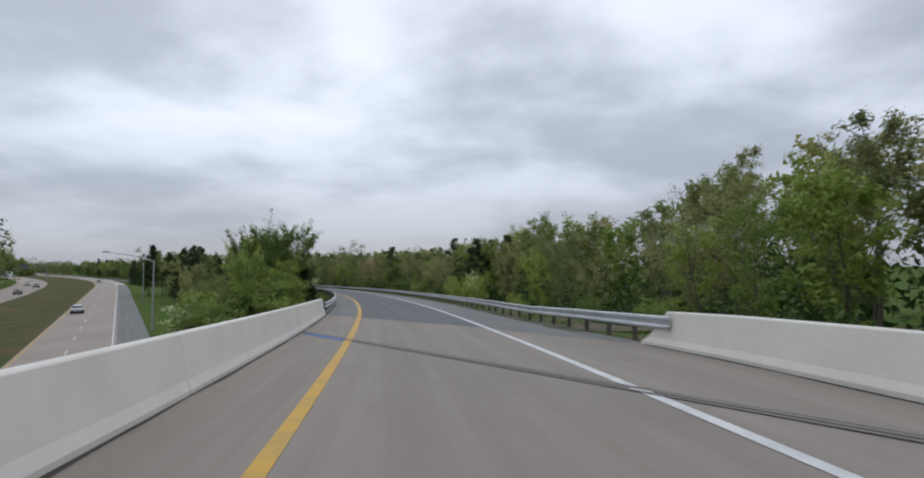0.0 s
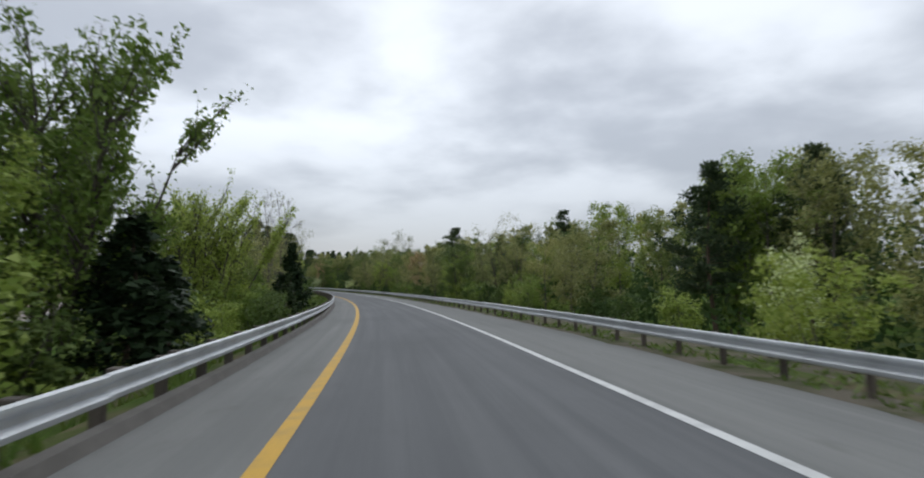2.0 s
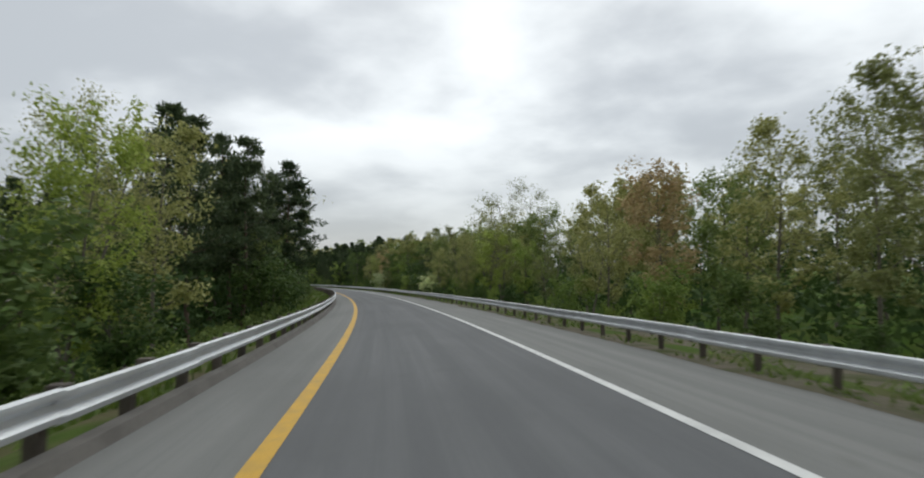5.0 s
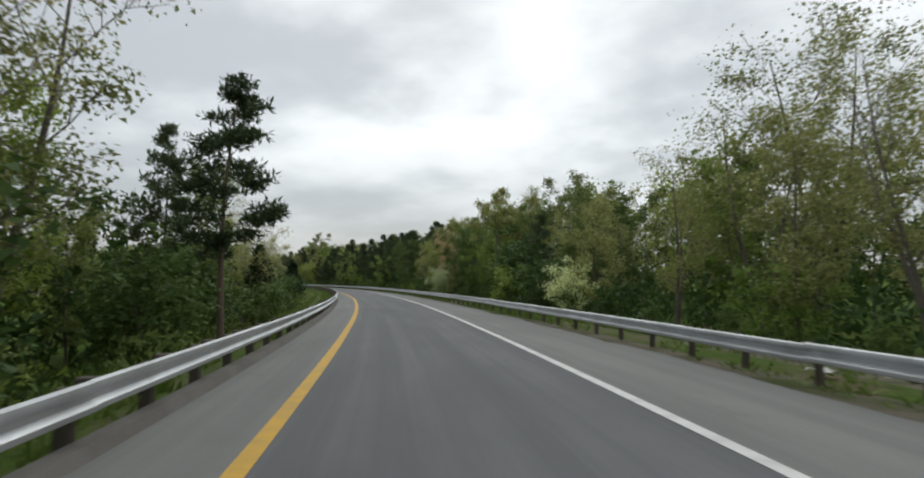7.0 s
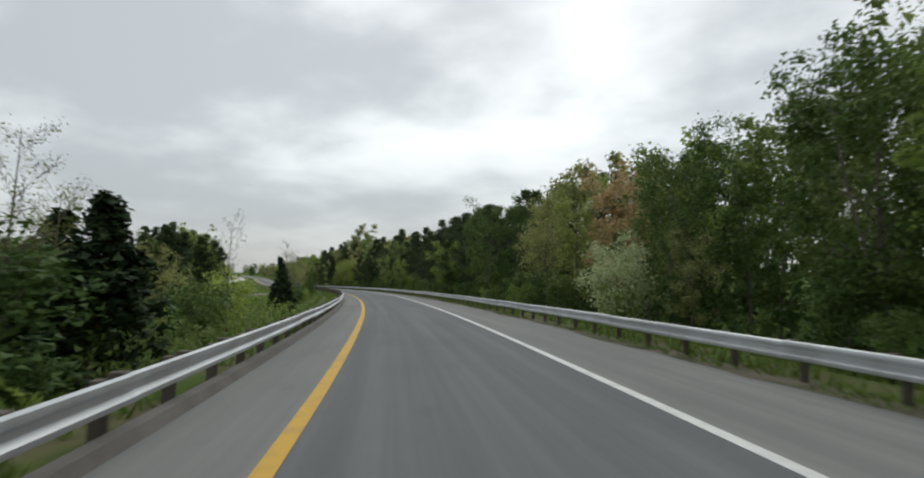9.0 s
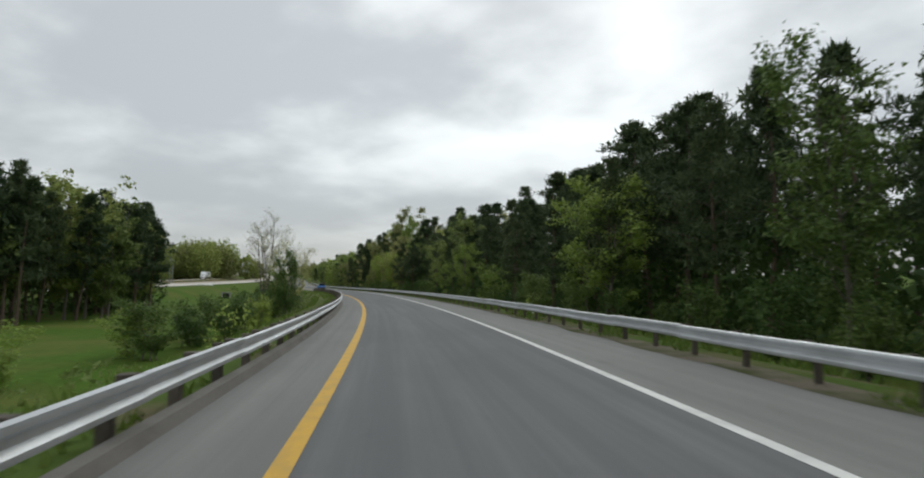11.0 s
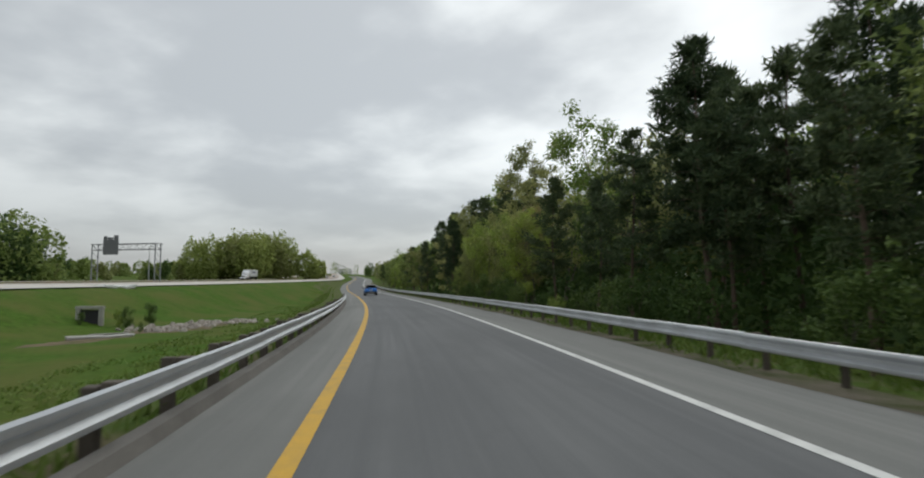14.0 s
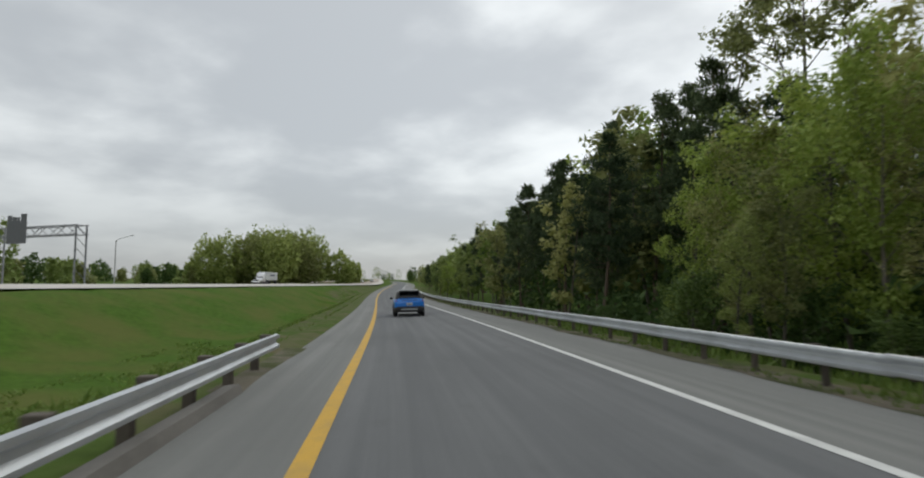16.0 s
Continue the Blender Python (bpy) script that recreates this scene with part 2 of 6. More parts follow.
# ---------------------------------------------------------------- alignment of the ramp and the highway
HEADING = [0.0, 1.97, 4.07, 6.24, 8.43, 10.63, 12.83, 15.02, 17.21, 19.42, 21.66, 23.78, 25.7, 27.55, 29.41, 31.43, 33.67, 35.83, 37.74, 39.48]
S = np.arange(-90.0, 1000.0, 1.0)
KS = [-90.0] + [20.0 * i for i in range(20)] + [400, 430, 462, 500, 540, 580, 620, 700, 1000]
KH = [-8.5] + HEADING + [40.9, 42.3, 42.7, 41.6, 39.6, 38.6, 39.2, 41.4, 42.5]
AH = np.radians(np.interp(S, KS, KH))
GR = np.interp(S, [-90, 0, 60, 200, 400, 440, 490, 530, 590, 640, 1000], [0.040, 0.038, 0.032, 0.019, 0.014, 0.012, -0.004, -0.013, -0.013, -0.006, -0.006])


def summed(v):
    r = np.concatenate([[0], np.cumsum((v[1:] + v[:-1]) / 2)])
    return r - np.interp(0.0, S, r)


AX, AY, AZ = summed(-np.sin(AH)), summed(np.cos(AH)), 6.45 - summed(GR)
BANK = 0.025


def heading(s):
    return float(np.interp(s, S, AH))


def on_ramp(s, d, dz=0.0):
    """A place s metres along the ramp, d metres to the right of its axis, dz above its tilted surface."""
    h = heading(s)
    dz -= 0.08 * max(0.0, min(d, 9.0) - d_white(s)) * min(1.0, max(0.0, (s - 10) / 15))
    return Vector((float(np.interp(s, S, AX)) + math.cos(h) * d, float(np.interp(s, S, AY)) + math.sin(h) * d,
                   float(np.interp(s, S, AZ)) + BANK * d + dz))


LS = [-90, 12, 35, 60, 85, 105, 167, 192, 217, 230, 291, 316, 341, 354, 378, 391, 403, 1000]
D_YELLOW = [-1.16, -1.16, -1.15, -1.17, -1.17, -1.12, -1.31, -1.31, -1.15, -1.05, -0.93, -0.9, -0.93, -0.93, -0.84, -0.82, -0.88, -0.92]
D_WHITE = [3.44, 3.44, 3.42, 3.22, 3.2, 3.22, 3.07, 3.06, 3.18, 3.2, 3.51, 3.5, 3.66, 3.75, 3.96, 3.98, 3.94, 3.94]
RS = [-90, 14, 33, 70, 107, 168, 205, 291, 330, 367, 402, 1000]
D_RAIL_L = [-3.05, -3.05, -3.05, -3.12, -3.0, -2.9, -2.77, -2.54, -2.53, -2.5, -2.54, -2.54]
D_RAIL_R = [6.2, 6.25, 6.6, 6.95, 6.64, 6.65, 6.45, 6.7, 6.7, 6.85, 6.9, 6.9]


def d_yellow(s):
    return float(np.interp(s, LS, D_YELLOW))


def d_white(s):
    return float(np.interp(s, LS, D_WHITE))


def d_rail_left(s):
    return float(np.interp(s, RS, D_RAIL_L))


def d_rail_right(s):
    return float(np.interp(s, RS, D_RAIL_R))


HS = np.arange(-300.0, 1500.0, 2.0)
HH = np.radians(np.interp(HS, [-300, 250, 500, 700, 1500], [24.5, 24.5, 36.0, 42.0, 43.0]))
_hx, _hy = np.cumsum(-np.sin(HH)) * 2.0, np.cumsum(np.cos(HH)) * 2.0
HX, HY = _hx - np.interp(0.0, HS, _hx) - 0.4, _hy - np.interp(0.0, HS, _hy)
HZ = np.interp(HS, [-300, 0, 250, 420, 600, 900, 1500], [0.0, 0.0, -0.6, -1.3, -1.7, 0.5, 6.0])


WIDEN = ([-300, 200, 430, 1500], [0.0, 0.0, 7.0, 7.0])


def on_highway(s, d, dz=0.0):
    """A place s metres along the highway, d metres to the right of its near edge line."""
    h = float(np.interp(s, HS, HH))
    if d < -12:
        d -= float(np.interp(s, *WIDEN))
    return Vector((float(np.interp(s, HS, HX)) + math.cos(h) * d, float(np.interp(s, HS, HY)) + math.sin(h) * d,
                   float(np.interp(s, HS, HZ)) + dz + float(np.interp(s, [270, 350], [0.0, 0.3])) * min(1.0, max(0.0, (3.6 - d) / 3.25))))


def smooth(a, b, v):
    q = np.clip((v - a) / (b - a), 0, 1)
    return q * q * (3 - 2 * q)


def along(px, py, X, Y, Hd, step):
    """Nearest index on an axis and the signed distance to its right, for arrays of places."""
    idx = np.zeros(len(px), int)
    for i in range(0, len(px), 4000):
        j = slice(i, i + 4000)
        idx[j] = np.argmin((px[j, None] - X[None, ::step]) ** 2 + (py[j, None] - Y[None, ::step]) ** 2, axis=1) * step
    d = (px - X[idx]) * np.cos(Hd[idx]) + (py - Y[idx]) * np.sin(Hd[idx])
    return idx, d


def ground_heights(px, py, under_road=True):
    px, py = np.asarray(px, float), np.asarray(py, float)
    i, d = along(px, py, AX, AY, AH, 2)
    k, dh = along(px, py, HX, HY, HH, 2)
    s, zr = S[i], AZ[i]
    wide = np.interp(HS[k], *WIDEN)
    dh = np.where(dh < -12, np.minimum(-12, dh + wide), dh)
    fill = smooth(2, 20, s + 1.6 * d)
    lip_l, lip_r = -3.6, 8.0
    base_r = zr - 1.3 - 2.2 * (1 - smooth(20, 110, s))
    base_l = np.minimum(-1.2, zr - 1.5)
    right = np.where(d > lip_r, np.maximum(zr - 0.12 - (d - lip_r) * 0.2, base_r), zr)
    left = np.where(d < lip_l, np.maximum(zr - 0.2 + (d - lip_l + 1.2 * (d < lip_l - 1.2)) * 0.42, base_l), zr)
    side = np.where(d > 0, right, left)
    side = side * fill + (1 - fill) * np.where(d > 12, base_r, base_l)
    z = side
    w = smooth(15, 4.2, dh) * smooth(-52, -40, dh) * (1 - fill * smooth(-9, -4, d))
    swale = HZ[k] - 0.08 - 0.9 * smooth(-7.6, -14, dh) * smooth(-21.2, -15, dh)
    z = z * (1 - w) + swale * w
    far = smooth(-46, -80, dh)
    z = z * (1 - far) + (HZ[k] + 0.3) * far
    rough = np.array([noise.noise(Vector((x * 0.09, y * 0.09, 0.3))) + 0.4 * noise.noise(Vector((x * 0.4, y * 0.4, 2.3))) for x, y in zip(px, py)])
    z = z + rough * 0.22 * (1 - w) * (1 - smooth(-6, -3.4, d) * (1 - smooth(7, 10, d)))
    if under_road:
        z = z - 0.45 * fill * smooth(-9.4, -6.5, d) * (1 - smooth(11.0, 14.0, d))
    return z


def ground_z(x, y):
    return float(ground_heights([x], [y], False)[0])


def mesh_of(name, verts, faces, mat, smooth_shade=False):
    me = bpy.data.meshes.new(name)
    me.from_pydata([tuple(v) for v in verts], [], faces)
    if mat:
        me.materials.append(mat)
    if smooth_shade:
        me.polygons.foreach_set("use_smooth", [True] * len(me.polygons))
    me.update()
    return me


def sheet(name, stations, mat, parent=None, closed=False, smooth_shade=False):
    """A mesh through rows of points of equal length; closed rows are capped at both ends."""
    n = len(stations[0])
    verts = [p for row in stations for p in row]
    faces = []
    for a in range(len(stations) - 1):
        for b in range(n if closed else n - 1):
            c = (b + 1) % n
            faces.append((a * n + b, a * n + c, (a + 1) * n + c, (a + 1) * n + b))
    if closed:
        faces.append(tuple(range(n))[::-1])
        faces.append(tuple((len(stations) - 1) * n + b for b in range(n)))
    ob = new(name, mesh_of(name, verts, faces, mat, smooth_shade))
    if parent:
        ob.parent = parent
    return ob


def part(name, me, parent, label="", at=None):
    ob = new(name, me)
    ob.parent = parent
    if at is not None:
        ob.matrix_basis = at
    if label:
        ob["label"] = label
    return ob


def frange(a, b, step):
    n = max(1, int(round((b - a) / step)))
    return [a + (b - a) * i / n for i in range(n + 1)]


# ---------------------------------------------------------------- ground, ramp, highway
gx = np.concatenate([-np.geomspace(3600, 345, 16), np.arange(-336, 96, 3.0), np.geomspace(102, 3300, 18)])
gy = np.concatenate([-np.geomspace(3000, 50, 16), np.arange(-42, 570, 3.0), np.geomspace(580, 4200, 18)])
GX, GY = np.meshgrid(gx, gy)
GZ = ground_heights(GX.ravel(), GY.ravel())
nx = len(gx)
ground = new("ground", mesh_of("ground", np.stack([GX.ravel(), GY.ravel(), GZ], 1),
             [(r * nx + c, r * nx + c + 1, (r + 1) * nx + c + 1, (r + 1) * nx + c) for r in range(len(gy) - 1) for c in range(nx - 1)], M_GRASS, True))
tagged(ground, "rough spring grass and weeds on uneven ground", "ground", kind="structure")


def slab_edge(d):
    return 26.9 - 2.14 * d


def joint_at(d):
    return 14.9 - 2.1 * d


def with_uv(ob, where):
    """Metres across and along as texture coordinates, one pair a vertex."""
    uv = ob.data.uv_layers.new(name="UVMap")
    for loop in ob.data.loops:
        uv.data[loop.index].uv = where[loop.vertex_index]
    return ob


def strip(name, f_in, f_out, s0, s1, mat, label, category, dz=0.0, n=2, step=2.0, start=None):
    """A band of the ramp between two lateral lines; start(d) gives a skewed beginning."""
    rows, where = [], []
    for s in frange(s0, s1, step):
        row = []
        for j in range(n):
            q = j / (n - 1)
            d = f_in(s) * (1 - q) + f_out(s) * q
            ss = s
            if start:
                ss = start(d) + (s - s0) * (s1 - start(d)) / (s1 - s0)
                d = f_in(ss) * (1 - q) + f_out(ss) * q
            row.append(on_ramp(ss, d, dz))
            where.append((d, ss))
        rows.append(row)
    return tagged(with_uv(sheet(name, rows, mat), where), label, category, kind="structure")


strip("road", lambda s: d_yellow(s), lambda s: d_white(s), 26.9, 950, M_LANE, "worn dark grey asphalt lane of the ramp", "road", n=6, start=slab_edge)
strip("road_shoulder_left", lambda s: d_rail_left(s) - 0.05, lambda s: d_yellow(s), 30, 950, M_SHOULDER, "lighter grey asphalt shoulder inside the curve", "road shoulder", n=3, start=slab_edge)
strip("road_shoulder_right", lambda s: d_white(s), lambda s: d_rail_right(s) + 0.15, 14, 950, M_SHOULDER, "wide lighter grey asphalt shoulder", "road shoulder", n=4, start=slab_edge)


def deck(name, s_a, s_b, label):
    rows, where = [], []
    for q in frange(0, 1, 0.05):
        row = []
        for d in frange(-3.05, 6.6, 0.8):
            ss = s_a(d) + (s_b(d) - s_a(d)) * q
            row.append(on_ramp(ss, d, -0.002))
            where.append((d, ss))
        rows.append(row)
    return tagged(with_uv(sheet(name, rows, M_DECK), where), label, "bridge deck", kind="structure")


deck("approach_slab", lambda d: joint_at(d) + 0.28, slab_edge, "pale concrete approach slab at the end of the bridge")
deck("bridge_deck", lambda d: -80.0, lambda d: joint_at(d) - 0.28, "pale brownish concrete bridge deck")


def line_band(name, f, w, s0, s1, mat, label, dz=0.006):
    rows = [[on_ramp(s, f(s) - w / 2, dz), on_ramp(s, f(s) + w / 2, dz)] for s in frange(s0, s1, 1.5)]
    return tagged(sheet(name, rows, mat), label, "road marking", kind="structure")


line_band("lane_line_yellow", lambda s: d_yellow(s), 0.21, -60, 900, M_YELLOW, "worn solid yellow edge line painted on asphalt")
line_band("lane_line_white", lambda s: d_white(s), 0.17, -60, 900, M_WHITE, "worn solid white edge line painted on asphalt")


def verge_rows(sgn, s0, s1):
    rows = []
    for s in frange(s0, s1, 2.0):
        row = []
        edge = d_rail_left(s) if sgn < 0 else d_rail_right(s) + 0.1
        for j, e in enumerate((0.0, 0.4, 0.9, 1.6, 2.6, 4.0, 5.5, 7.0)):
            p = on_ramp(s, edge + sgn * e)
            if j > 1:
                g = ground_z(p.x, p.y)
                p.z = p.z * (1 - min(1, (e - 0.4) / 1.6)) + (g + 0.03) * min(1, (e - 0.4) / 1.6) - (0.35 if j == 7 else 0)
            else:
                p.z += (-0.06, 0.02)[j]
            row.append(p)
        rows.append(row if sgn > 0 else row[::-1])
    return rows


M_VERGE = material("verge_weeds", (0.075, 0.115, 0.026), 0.95, vary=0.4, scale=4, bump=0.9, bump_scale=14, second=(0.15, 0.125, 0.08), second_scale=0.6, second_amount=0.85, spec=0.05)
M_DIRT = material("dirt_and_gravel", (0.17, 0.152, 0.118), 0.95, vary=0.4, scale=22, bump=0.7, bump_scale=50, second=(0.068, 0.085, 0.03), second_scale=0.9, second_amount=0.9, spec=0.05)
for sgn, s0, s1 in ((1, 18, 560), (-1, 404, 411)):
    rows = []
    for s in frange(s0, s1, 0.9):
        e = (d_rail_right(s) - 0.10) if sgn > 0 else d_rail_left(s)
        a = 0.25 + 0.45 * noise.noise(Vector((s * 0.23, 3.1 * sgn, 0))) + 0.2 * noise.noise(Vector((s * 0.9, 5.0, 0)))
        k = 1.0 if sgn > 0 else 0.3
        row = [on_ramp(s, e - sgn * k * max(0.02, a), 0.003), on_ramp(s, e + sgn * 0.12, 0.015), on_ramp(s, e + sgn * (0.35 + 0.4 * k + (2.3 * max(0.0, min(1.0, (205 - s) / 25)) + .5 * a if sgn > 0 else 0)), 0.03)]
        rows.append(row if sgn > 0 else row[::-1])
    tagged(sheet("dirt_edge", rows, M_DIRT), "brown dirt with thin weeds along the shoulder edge", "dirt", kind="structure")
tagged(sheet("verge", verge_rows(1, 10, 600), M_VERGE, smooth_shade=True), "weedy grass verge with bare dirt beside the shoulder", "verge", kind="structure")
tagged(sheet("verge", verge_rows(-1, 38, 600), M_VERGE, smooth_shade=True), "weedy grass verge with bare dirt behind the rail", "verge", kind="structure")


def highway_band(name, d0, d1, mat, label, category, dz=0.0, s0=-250, s1=1400, step=8):
    rows = [[on_highway(s, d0, dz), on_highway(s, d1, dz)] for s in frange(s0, s1, step)]
    where = [(d, s) for s in frange(s0, s1, step) for d in (d0, d1)]
    return tagged(with_uv(sheet(name, rows, mat), where), label, category, kind="structure")


highway_band("highway_near", -7.4, 0.35, M_HIGHWAY, "pale tan concrete highway carriageway", "road", 0.02)
M_PALE = material("pale_concrete_shoulder", (0.56, 0.53, 0.48), 0.85, vary=0.12, scale=2, bump=0.1, second=(0.46, 0.43, 0.385), second_scale=0.15)
highway_band("highway_shoulder", 0.35, 3.6, M_SHOULDER, "grey asphalt highway shoulder", "road shoulder", 0.015, s1=286)
highway_band("highway_shoulder", 0.35, 3.6, M_PALE, "pale concrete highway shoulder", "road shoulder", 0.015, s0=286)
M_MEDIAN = material("dry_median_grass", (0.085, 0.105, 0.036), 0.95, vary=0.55, scale=1.6, bump=1.0, bump_scale=7, second=(0.15, 0.105, 0.062), second_scale=0.16, second_amount=0.95, spec=0.05)
rows = []
for s in frange(-250, 1400, 8):
    rows.append([on_highway(s, -21.45, 0.015)] + [on_highway(s, d, 0.05 - 0.9 * float(smooth(-7.6, -14, d) * smooth(-21.2, -15, d))) for d in (-20.5, -19, -17.5, -16, -14, -12.1, -11.9, -10, -8.5)] + [on_highway(s, -7.42, 0.018)])
tagged(sheet("median", rows, M_MEDIAN, smooth_shade=True), "dry brownish grass strip of the highway median", "median", kind="structure")
highway_band("highway_far", -33.0, -21.5, M_HIGHWAY, "pale tan concrete carriageway for oncoming traffic", "road", 0.02)
highway_band("highway_line_white", -0.08, 0.08, M_WHITE, "white edge line on the highway", "road marking", 0.03)
highway_band("highway_line_yellow", -7.2, -7.05, M_YELLOW, "yellow median edge line on the highway", "road marking", 0.03)
verts, faces = [], []
for a in range(70):
    for d in (-3.65, -25.5, -29.1):
        s = -120 + 12.2 * a
        b = len(verts)
        verts += [on_highway(s, d - 0.07, 0.03), on_highway(s, d + 0.07, 0.03), on_highway(s + 3.05, d + 0.07, 0.03), on_highway(s + 3.05, d - 0.07, 0.03)]
        faces.append((b, b + 1, b + 2, b + 3))
tagged(new("highway_dashes", mesh_of("highway_dashes", verts, faces, M_WHITE)), "white dashed lane lines on concrete", "road marking", kind="structure")

# ---------------------------------------------------------------- bridge parapets
PARAPET = [(0.0, -0.05), (0.0, 0.075), (0.06, 0.20), (0.19, 0.80), (0.215, 0.825), (0.385, 0.825), (0.41, 0.80), (0.41, -0.6)]


def parapet(sgn, s0, s1, d_face, label, taper, tall):
    root = new("bridge_parapet")
    root.matrix_basis = Matrix.Translation(on_ramp((s0 + s1) / 2, d_face(s1)))
    tagged(root, label, "parapet")
    inv = root.matrix_basis.inverted()
    cuts = (frange(s0, joint_at(d_face(20)), 12.0) + [s1]) if sgn < 0 else frange(s0, s1, 12.0)
    for a, b in zip(cuts[:-1], cuts[1:]):
        rows = []
        last = b == cuts[-1]
        for s in frange(a + (0.035 if last and sgn < 0 else 0.006), b - 0.006, 1.0):
            row = []
            for e, z in [(e, z * tall if z > 0.1 else z) for e, z in PARAPET]:
                back = taper * max(0, z) if last and s > b - 0.1 else 0.0
                row.append(inv @ on_ramp(s - back, d_face(s) + sgn * e, z))
            rows.append(row if sgn < 0 else row[::-1])
        o = sheet("wall_segment", rows, M_PARAPET, root, closed=True)
        mod = o.modifiers.new("bevel", "BEVEL")
        mod.width, mod.segments, mod.limit_method, mod.angle_limit = 0.02, 2, "ANGLE", radians(40)
    return root


parapet(-1, -75, 33.3, lambda s: d_rail_left(s) + 0.03, "white-painted concrete safety-shape parapet along the bridge", 0.3, 1.13)
parapet(1, -75, 13.6, lambda s: 6.15, "white-painted concrete safety-shape parapet along the wide shoulder", 1.6, 0.98)

# ---------------------------------------------------------------- guardrails
BEAM = [(0.0, 0.0), (0.055, 0.018), (0.062, 0.05), (0.062, 0.075), (0.0, 0.125), (0.0, 0.187), (0.062, 0.237), (0.062, 0.262), (0.055, 0.294), (0.0, 0.312)]


def guardrail(sgn, s0, s1, d_of, label, posts_from=0.6, post=(0.15, 0.15, 1.46)):
    """A W-beam on timber posts with blocks; sgn is the side of the road that it stands on."""
    root = new("guardrail")
    s_mid = (s0 + s1) / 2
    root.matrix_basis = Matrix.Translation(on_ramp(s_mid, d_of(s_mid)))
    tagged(root, label, "guardrail", "guardrails along the ramp")
    inv = root.matrix_basis.inverted()
    rng = random.Random(5 + sgn)
    cuts = frange(s0, s1, 3.81)
    for a, b in zip(cuts[:-1], cuts[1:]):
        sag = rng.uniform(-0.012, 0.012)
        rows = []
        for s in frange(a, b + 0.12, 1.3):
            front = [inv @ on_ramp(s, d_of(s) - sgn * (e + (0.004 if s > b else 0)), 0.395 + z + sag) for e, z in BEAM]
            back = [inv @ on_ramp(s, d_of(s) - sgn * (e - 0.007), 0.395 + z + sag) for e, z in reversed(BEAM)]
            rows.append((front + back) if sgn < 0 else (front + back)[::-1])
        sheet("rail_panel", rows, M_STEEL, root, closed=True)
    bx = bmesh.new()
    bmesh.ops.create_cube(bx, size=1, matrix=Matrix.Translation((0, 0, 0.03)) @ Matrix.Diagonal((*post, 1)))
    bmesh.ops.bevel(bx, geom=bx.edges[:], offset=0.012, segments=1, affect="EDGES")
    post_me = bpy.data.meshes.new("post")
    bx.to_mesh(post_me)
    post_me.materials.append(M_POST)
    bx.free()
    bx = bmesh.new()
    bmesh.ops.create_cube(bx, size=1, matrix=Matrix.Diagonal((0.19, post[1], 0.34, 1)))
    bmesh.ops.bevel(bx, geom=bx.edges[:], offset=0.01, segments=1, affect="EDGES")
    block_me = bpy.data.meshes.new("block")
    bx.to_mesh(block_me)
    block_me.materials.append(M_POST)
    bx.free()
    s = s0 + posts_from
    while s < s1:
        h = math.degrees(heading(s))
        lean = rng.uniform(-2.5, 2.5)
        p = inv @ on_ramp(s, d_of(s) + sgn * 0.31, rng.uniform(-0.03, 0.05) + (-0.07 if 330 < s < 385 and sgn < 0 else -0.24 if s > 385 and sgn < 0 else -0.15 if sgn < 0 else -0.08))
        part("post", post_me, root, at=Matrix.Translation(p) @ pose(0, 0, 0, lean, lean * 0.6, h))
        q = inv @ on_ramp(s, d_of(s) + sgn * 0.11, 0.55)
        part("block", block_me, root, at=Matrix.Translation(q) @ pose(0, 0, 0, 0, 0, h))
        s += 1.905
    return root


guardrail(-1, 32.6, 407.0, d_rail_left, "galvanised steel beam guardrail on dark timber posts")
guardrail(1, 12.2, 520.0, d_rail_right, "galvanised steel beam guardrail along the wide shoulder", post=(0.12, 0.09, 1.26))
rows = []
for s in frange(33.4, 404, 2.0):
    d = d_rail_left(s) + 0.02
    rows.append([on_ramp(s, d - 0.22, -0.1), on_ramp(s, d - 0.2, 0.12), on_ramp(s, d + 0.02, 0.13), on_ramp(s, d + 0.10, -0.02)])
tagged(sheet("curb", rows, M_CURB), "rolled dark asphalt curb under the rail", "curb", kind="structure")

# ---------------------------------------------------------------- trees


def tube(verts, faces, pts, radii, sides=6):
    """A tapered limb through pts, added to the lists."""
    base = len(verts)
    for i, (p, r) in enumerate(zip(pts, radii)):
        a, b = pts[max(0, i - 1)], pts[min(len(pts) - 1, i + 1)]
        t = (b - a).normalized()
        u = t.cross(Vector((0.31, 0.85, 0.13))).normalized()
        v = t.cross(u)
        for k in range(sides):
            w = 2 * math.pi * k / sides
            verts.append(p + u * (math.cos(w) * r) + v * (math.sin(w) * r))
    for i in range(len(pts) - 1):
        for k in range(sides):
            faces.append((base + i * sides + k, base + i * sides + (k + 1) % sides, base + (i + 1) * sides + (k + 1) % sides, base + (i + 1) * sides + k))


